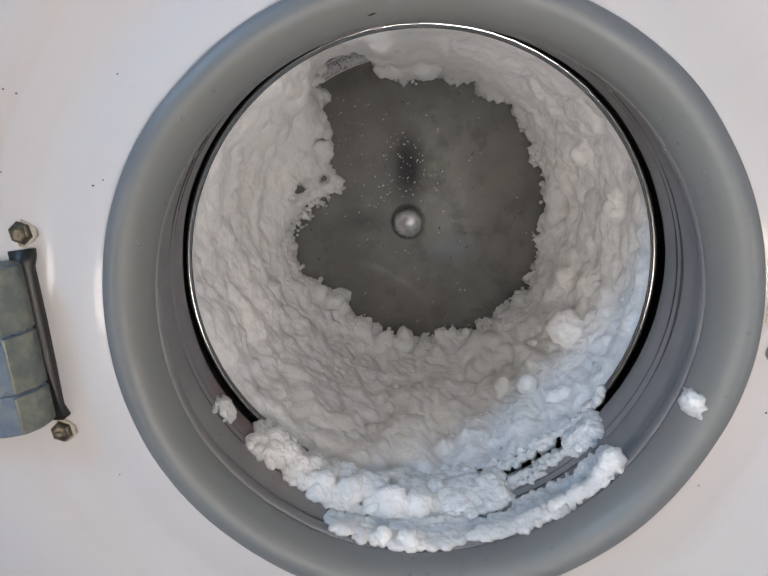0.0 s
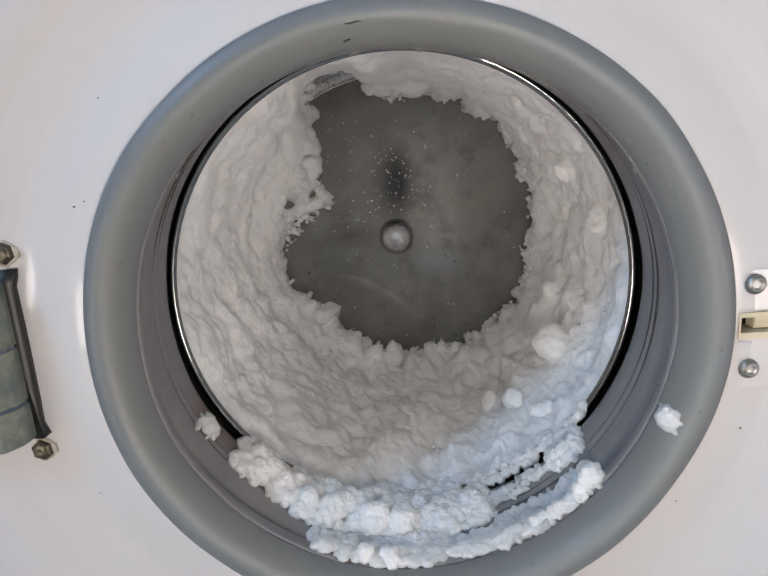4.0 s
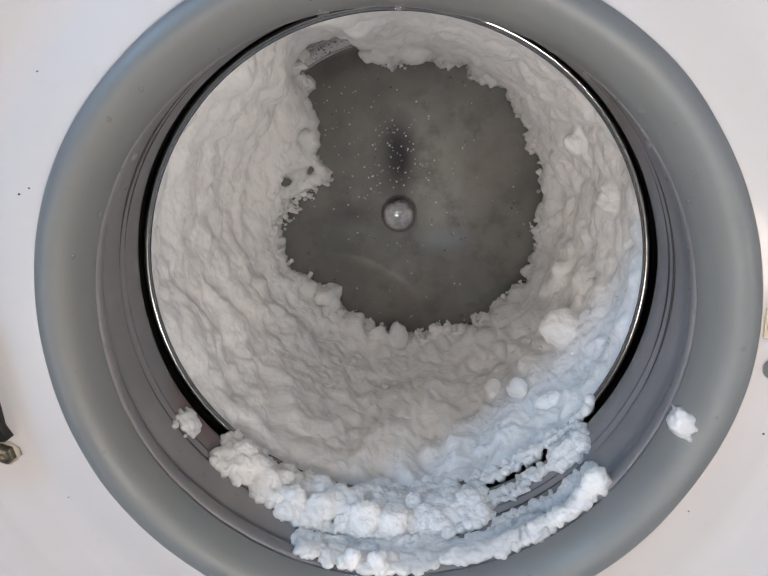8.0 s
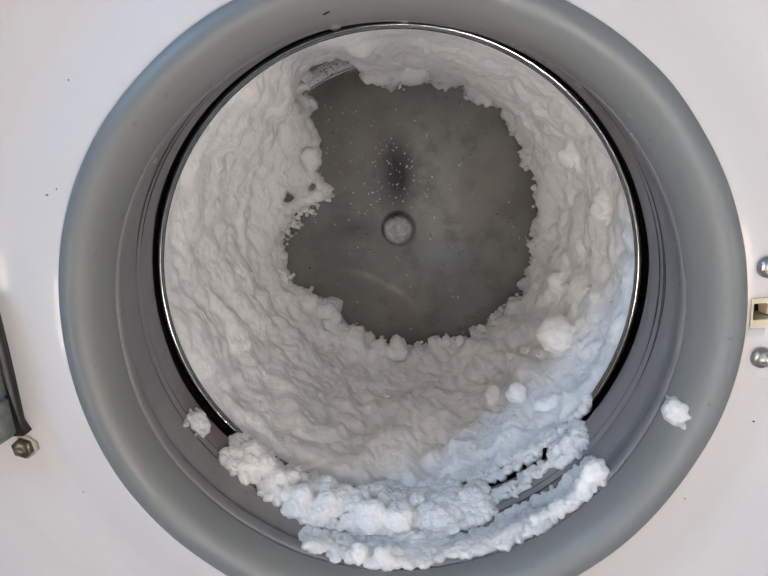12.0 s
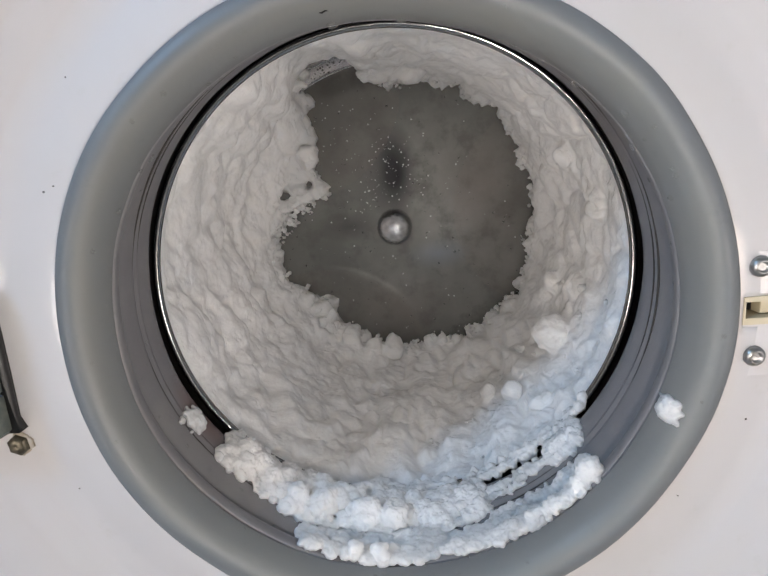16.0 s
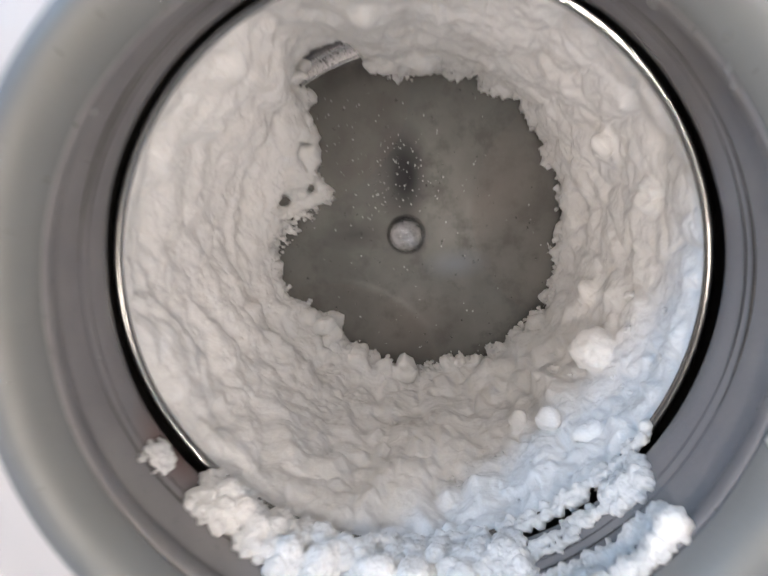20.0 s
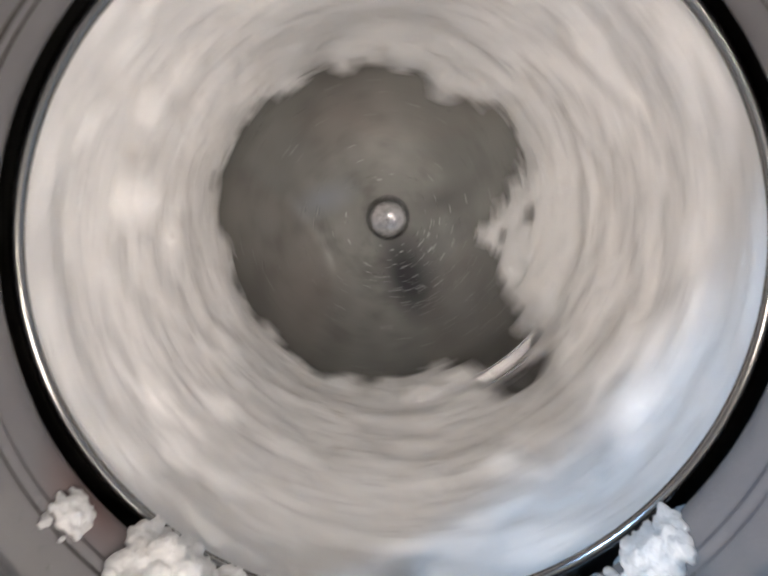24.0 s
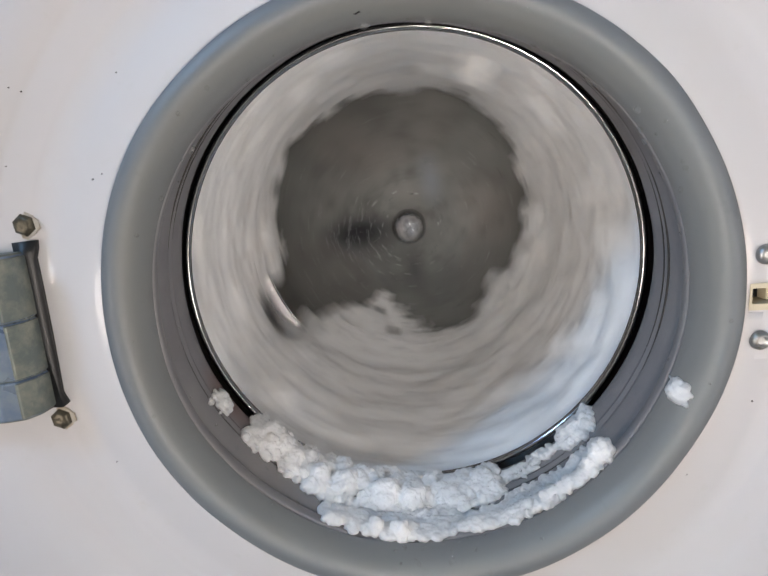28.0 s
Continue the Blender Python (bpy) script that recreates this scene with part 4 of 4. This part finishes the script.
def hinge():
    arm = prism([(-0.2185, 0.004), (-0.2195, -0.010), (-0.2240, -0.0175), (-0.2330, -0.0205), (-0.310, -0.024), (-0.310, 0.004)], 0.400, 0.4945, 0.0012)
    ob = part("hinge", arm, OLIVE, machine, "blue-grey cast metal door hinge arm with chipped edge")
    for z0, z1, proud in ((0.4012, 0.4238, 0.0010), (0.4241, 0.4568, 0.0), (0.4571, 0.4935, 0.0008)):
        k = prism([(-0.2180 + proud * 0.3, 0.003), (-0.2190 + proud * 0.3, -0.0108 - proud), (-0.2238, -0.0186 - proud), (-0.2335, -0.0218 - proud), (-0.309, -0.0252 - proud), (-0.309, 0.003)], z0, z1, 0.0016)
        k = part("knuckle", k, HINGE, ob)
        strip = prism([(-0.2172, 0.002), (-0.2181 + proud * 0.3, -0.0112 - proud), (-0.2228, -0.0193 - proud), (-0.2240, -0.0199 - proud), (-0.2246, -0.0188 - proud), (-0.2196, -0.0104 - proud), (-0.2186, 0.002)], z0 + 0.001, z1 - 0.001, 0.0004)
        part("edge_strip", strip, OLIVE, k, "olive-grey strip along the edge")
    # No recess is cut: a black plate paints the slot's darkness.
    slot = plate([(-0.2235, 0.4995), (-0.2103, 0.5000), (-0.2108, 0.4955), (-0.2128, 0.4900), (-0.2132, 0.45), (-0.2138, 0.4085), (-0.2112, 0.4015), (-0.2135, 0.3998), (-0.2235, 0.4000)], -0.0006, 0.004)
    part("slot_stand_in", slot, BLACK, ob, "black plate standing in for the dark slot behind the hinge arm")
    for x, z in ((-0.2150, 0.5088), (-0.2172, 0.3916)):
        bm = plate([(x + 0.0075 * math.cos(k * 0.314) * (1 + 0.2 * math.sin(3 * k)), z + 0.0071 * math.sin(k * 0.314) * (1 + 0.15 * math.cos(5 * k))) for k in range(20)], dish_y(x, z) - 0.0003, dish_y(x, z) + 0.002)
        part("rust_ring", bm, RUST, ob, "brownish stain round the bolt")
        screw_head("bolt", x, z, 0.0066, BRASSY, ob, True, dish_y(x, z))


hinge()


def latch():
    x0, x1 = 0.1830, 0.236
    hx0, hx1, hz0, hz1 = 0.1842, 0.2140, 0.4385, 0.4473
    body = part("latch", merged([(x0, x1, 0.0021, 0.004, 0.4512, 0.4735), (x0, x1, 0.0021, 0.004, 0.4060, 0.4345)]), ENAMEL, machine, "white latch plate with a slot", smooth=False)
    frame_bm = merged([(x0, hx0, 0.0006, 0.02, 0.4350, 0.4500), (hx1, x1 - 0.01, 0.0006, 0.02, 0.4350, 0.4500), (hx0, hx1, 0.0006, 0.02, hz1, 0.4500), (hx0, hx1, 0.0006, 0.02, 0.4350, hz0)])
    part("slot_frame", frame_bm, CREAM, body, "cream plastic frame of the latch slot", smooth=False)
    part("slot_back", block(hx0 - 0.002, hx1 + 0.002, 0.016, 0.018, hz0 - 0.002, hz1 + 0.002), BLACK, body, smooth=False)
    part("bolt_block", block(hx0 + 0.0105, hx1 - 0.003, 0.006, 0.014, hz0 + 0.0005, hz1 - 0.0005, 0.0008), CREAM, body, smooth=False)
    for z in (0.4660, 0.4177):
        screw_head("screw", 0.1899, z, 0.0056, SCREW, body, False, 0.0008)


latch()


# ------------------------------------------------------------------ drops of water and specks
def drop_mesh():
    bm = bmesh.new()
    bmesh.ops.create_icosphere(bm, subdivisions=3, radius=1.0)
    for v in bm.verts:
        v.co.z *= 0.62
    me = bpy.data.meshes.new("water_drop")
    bm.to_mesh(me)
    bm.free()
    me.materials.append(WATER)
    me.shade_smooth()
    return me


DROP = drop_mesh()


def drops_on_seal():
    rng = random.Random(21)
    prof = rounded(LIP, 2)[18:64:2] + rounded(THROAT, 2)[8:60]
    some = [(91, 33, 0.0034), (96.5, 12, 0.0030), (84, 14, 0.0028), (57, 24, 0.0022), (49, 27, 0.0030), (33, 22, 0.0024), (36, 12, 0.0020), (141, 26, 0.0022), (143, 33, 0.0018), (187, 62, 0.0020)]
    some += [(40, 8, 0.0020), (26, 6, 0.0016), (22, 9, 0.0017), (152, 10, 0.0016), (160, 6, 0.0013), (128, 5, 0.0015), (63, 14, 0.0024), (72, 30, 0.0024)]
    some += [(rng.uniform(0, 360), rng.randrange(2, 34), rng.uniform(0.0007, 0.0014)) for _ in range(70)]
    some += [(rng.uniform(150, 340), rng.randrange(36, 64), rng.uniform(0.0006, 0.0012)) for _ in range(30)]
    some += [(rng.gauss(-84, 7), rng.randrange(3, 14), rng.uniform(0.0007, 0.0016)) for _ in range(22)]
    for deg, k, size in some:
        (r0, y0), (r1, y1) = prof[k - 1], prof[min(k + 1, len(prof) - 1)]
        r, y = prof[k]
        a = math.radians(deg)
        n = Vector((-(y1 - y0), (r1 - r0)))         # towards the hollow
        n.normalize()
        if n.x > 0:
            n = -n
        normal = Vector((n.x * math.cos(a), n.y, n.x * math.sin(a)))
        ob = new("water_drop", DROP)
        ob.matrix_basis = Matrix.LocRotScale((r * math.cos(a), y, AXIS + sag(y) + r * math.sin(a)), normal.to_track_quat("Z", "Y"), (size, size * rng.uniform(0.9, 1.25), size))
        tagged(ob, "small clear drop of water on the grey rubber seal", "water drop", group="drops on the door seal")


drops_on_seal()
for deg, r, y, wide in ((95.6, 0.1672, -0.0037, 0.0042), (97.2, 0.1612, 0.0030, 0.0020)):
    bm = bmesh.new()
    bmesh.ops.create_icosphere(bm, subdivisions=3, radius=1.0)
    for v in bm.verts:
        v.co = Vector((v.co.x * wide, v.co.y * 0.0006, v.co.z * 0.0004 + 0.0004 * math.sin(3 * v.co.x))) * (1 + 0.25 * noise.noise(v.co * 2.5))
    nick = part("nick", bm, BLACK, machine, "dark nick in the rubber seal")
    nick.location = (r * math.cos(math.radians(deg)), y, AXIS + SAG + r * math.sin(math.radians(deg)))


def drops_in_drum():
    """Fine drops on the drum's back, on the hub's upper side and on the bare steel corner."""
    rng = random.Random(5)
    dark, bright = bmesh.new(), bmesh.new()
    for k in range(860):
        if k >= 380:
            a, r = math.radians(rng.uniform(97, 121)), rng.uniform(0.203, 0.222)
        elif k < 120:
            a, r = math.radians(rng.gauss(118, 24)), rng.uniform(0.035, 0.18)
        elif k < 170:
            a, r = math.radians(rng.gauss(80, 18)), rng.gauss(0.072, 0.024)
        else:
            a, r = rng.uniform(0, 6.28), rng.uniform(0.03, 0.18)
        whitened = rng.random() < (0.85 if k >= 380 else 0.75 if k < 220 else 0.25)
        s = rng.uniform(0.0003, 0.0007) if k >= 380 and whitened else rng.uniform(0.0005, 0.0011) if whitened else rng.uniform(0.0004, 0.0008) if rng.random() < 0.6 else rng.uniform(0.0008, 0.0015)
        depth = BACK_Y - 0.006 + 0.003 * min(r / 0.16, 1) if r < 0.2 else BACK_Y - 0.002 - 0.5 * (r - 0.2045)
        m = Matrix.LocRotScale((r * math.cos(a), depth, r * math.sin(a)), None, (s, s * 0.6, s))
        bmesh.ops.create_icosphere(bright if whitened else dark, subdivisions=2 if s > 0.0009 else 1, radius=1.0, matrix=m)
    part("dew", dark, DARK_WATER, drum, "fine drops of water on the steel")["kind"] = "stuff"
    part("spray", bright, BRIGHT_WATER, drum, "fine spray of water on the steel, its sparkle painted white")["kind"] = "stuff"


drops_in_drum()
rng = random.Random(31)
for x, z in ((0.1545, 0.336), (-0.2030, 0.580), (-0.1985, 0.578), (-0.1720, 0.531), (-0.2160, 0.541), (-0.150, 0.585), (-0.1660, 0.5335), (0.19, 0.38), (-0.19, 0.36), (0.12, 0.645)):
    bm = bmesh.new()
    bmesh.ops.create_icosphere(bm, subdivisions=2, radius=1.0)
    s = rng.uniform(0.0003, 0.0006)
    for v in bm.verts:
        v.co = Vector((v.co.x * s * 1.3, v.co.y * 0.0006, v.co.z * s)) * (1 + 0.4 * noise.noise(v.co * 2 + Vector((x * 90, 0, z * 70))))
    ob = finish("dirt_speck", bm, DIRT_AND_SHADE)
    ob.location = (x, dish_y(x, z), z)
    tagged(ob, "tiny dark speck of dirt on the white enamel", "dirt speck", group="specks on the front")


# ------------------------------------------------------------------ moving
def turn_at(t):
    """How far the drum has turned at t seconds, in degrees clockwise as seen from the room."""
    keys = ((22.2, 0), (22.35, 4), (22.5, 17), (22.6, 30), (22.7, 50), (22.8, 83), (22.9, 121), (23.0, 159), (23.5, 337), (24.0, 522), (24.3, 627), (24.6, 738), (25.0, 888), (25.8, 1192), (26.0, 1259), (26.5, 1466), (27.0, 1662), (27.5, 1862), (28.0, 2062))
    if t <= keys[0][0]:
        return 0.0
    return float(np.interp(t, [k[0] for k in keys], [k[1] for k in keys]))


def motions():
    times = [0.0, 22.2] + [round(22.3 + 0.1 * k, 1) for k in range(58)]
    rows = [(t, pose(0, 0, AXIS, 0, turn_at(t), 0)) for t in times]
    walk(drum, rows)
    walk(snow, rows)
    walk(crust, [(0.0, pose(0, 0, AXIS)), (22.3, pose(0, 0, AXIS)), (22.4, pose(0.001, -0.001, AXIS - 0.003)), (22.6, pose(0.002, -0.004, AXIS - 0.014)), (22.7, pose(0.002, -0.004, AXIS - 0.020)), (28.0, pose(0.002, -0.004, AXIS - 0.020))])


motions()
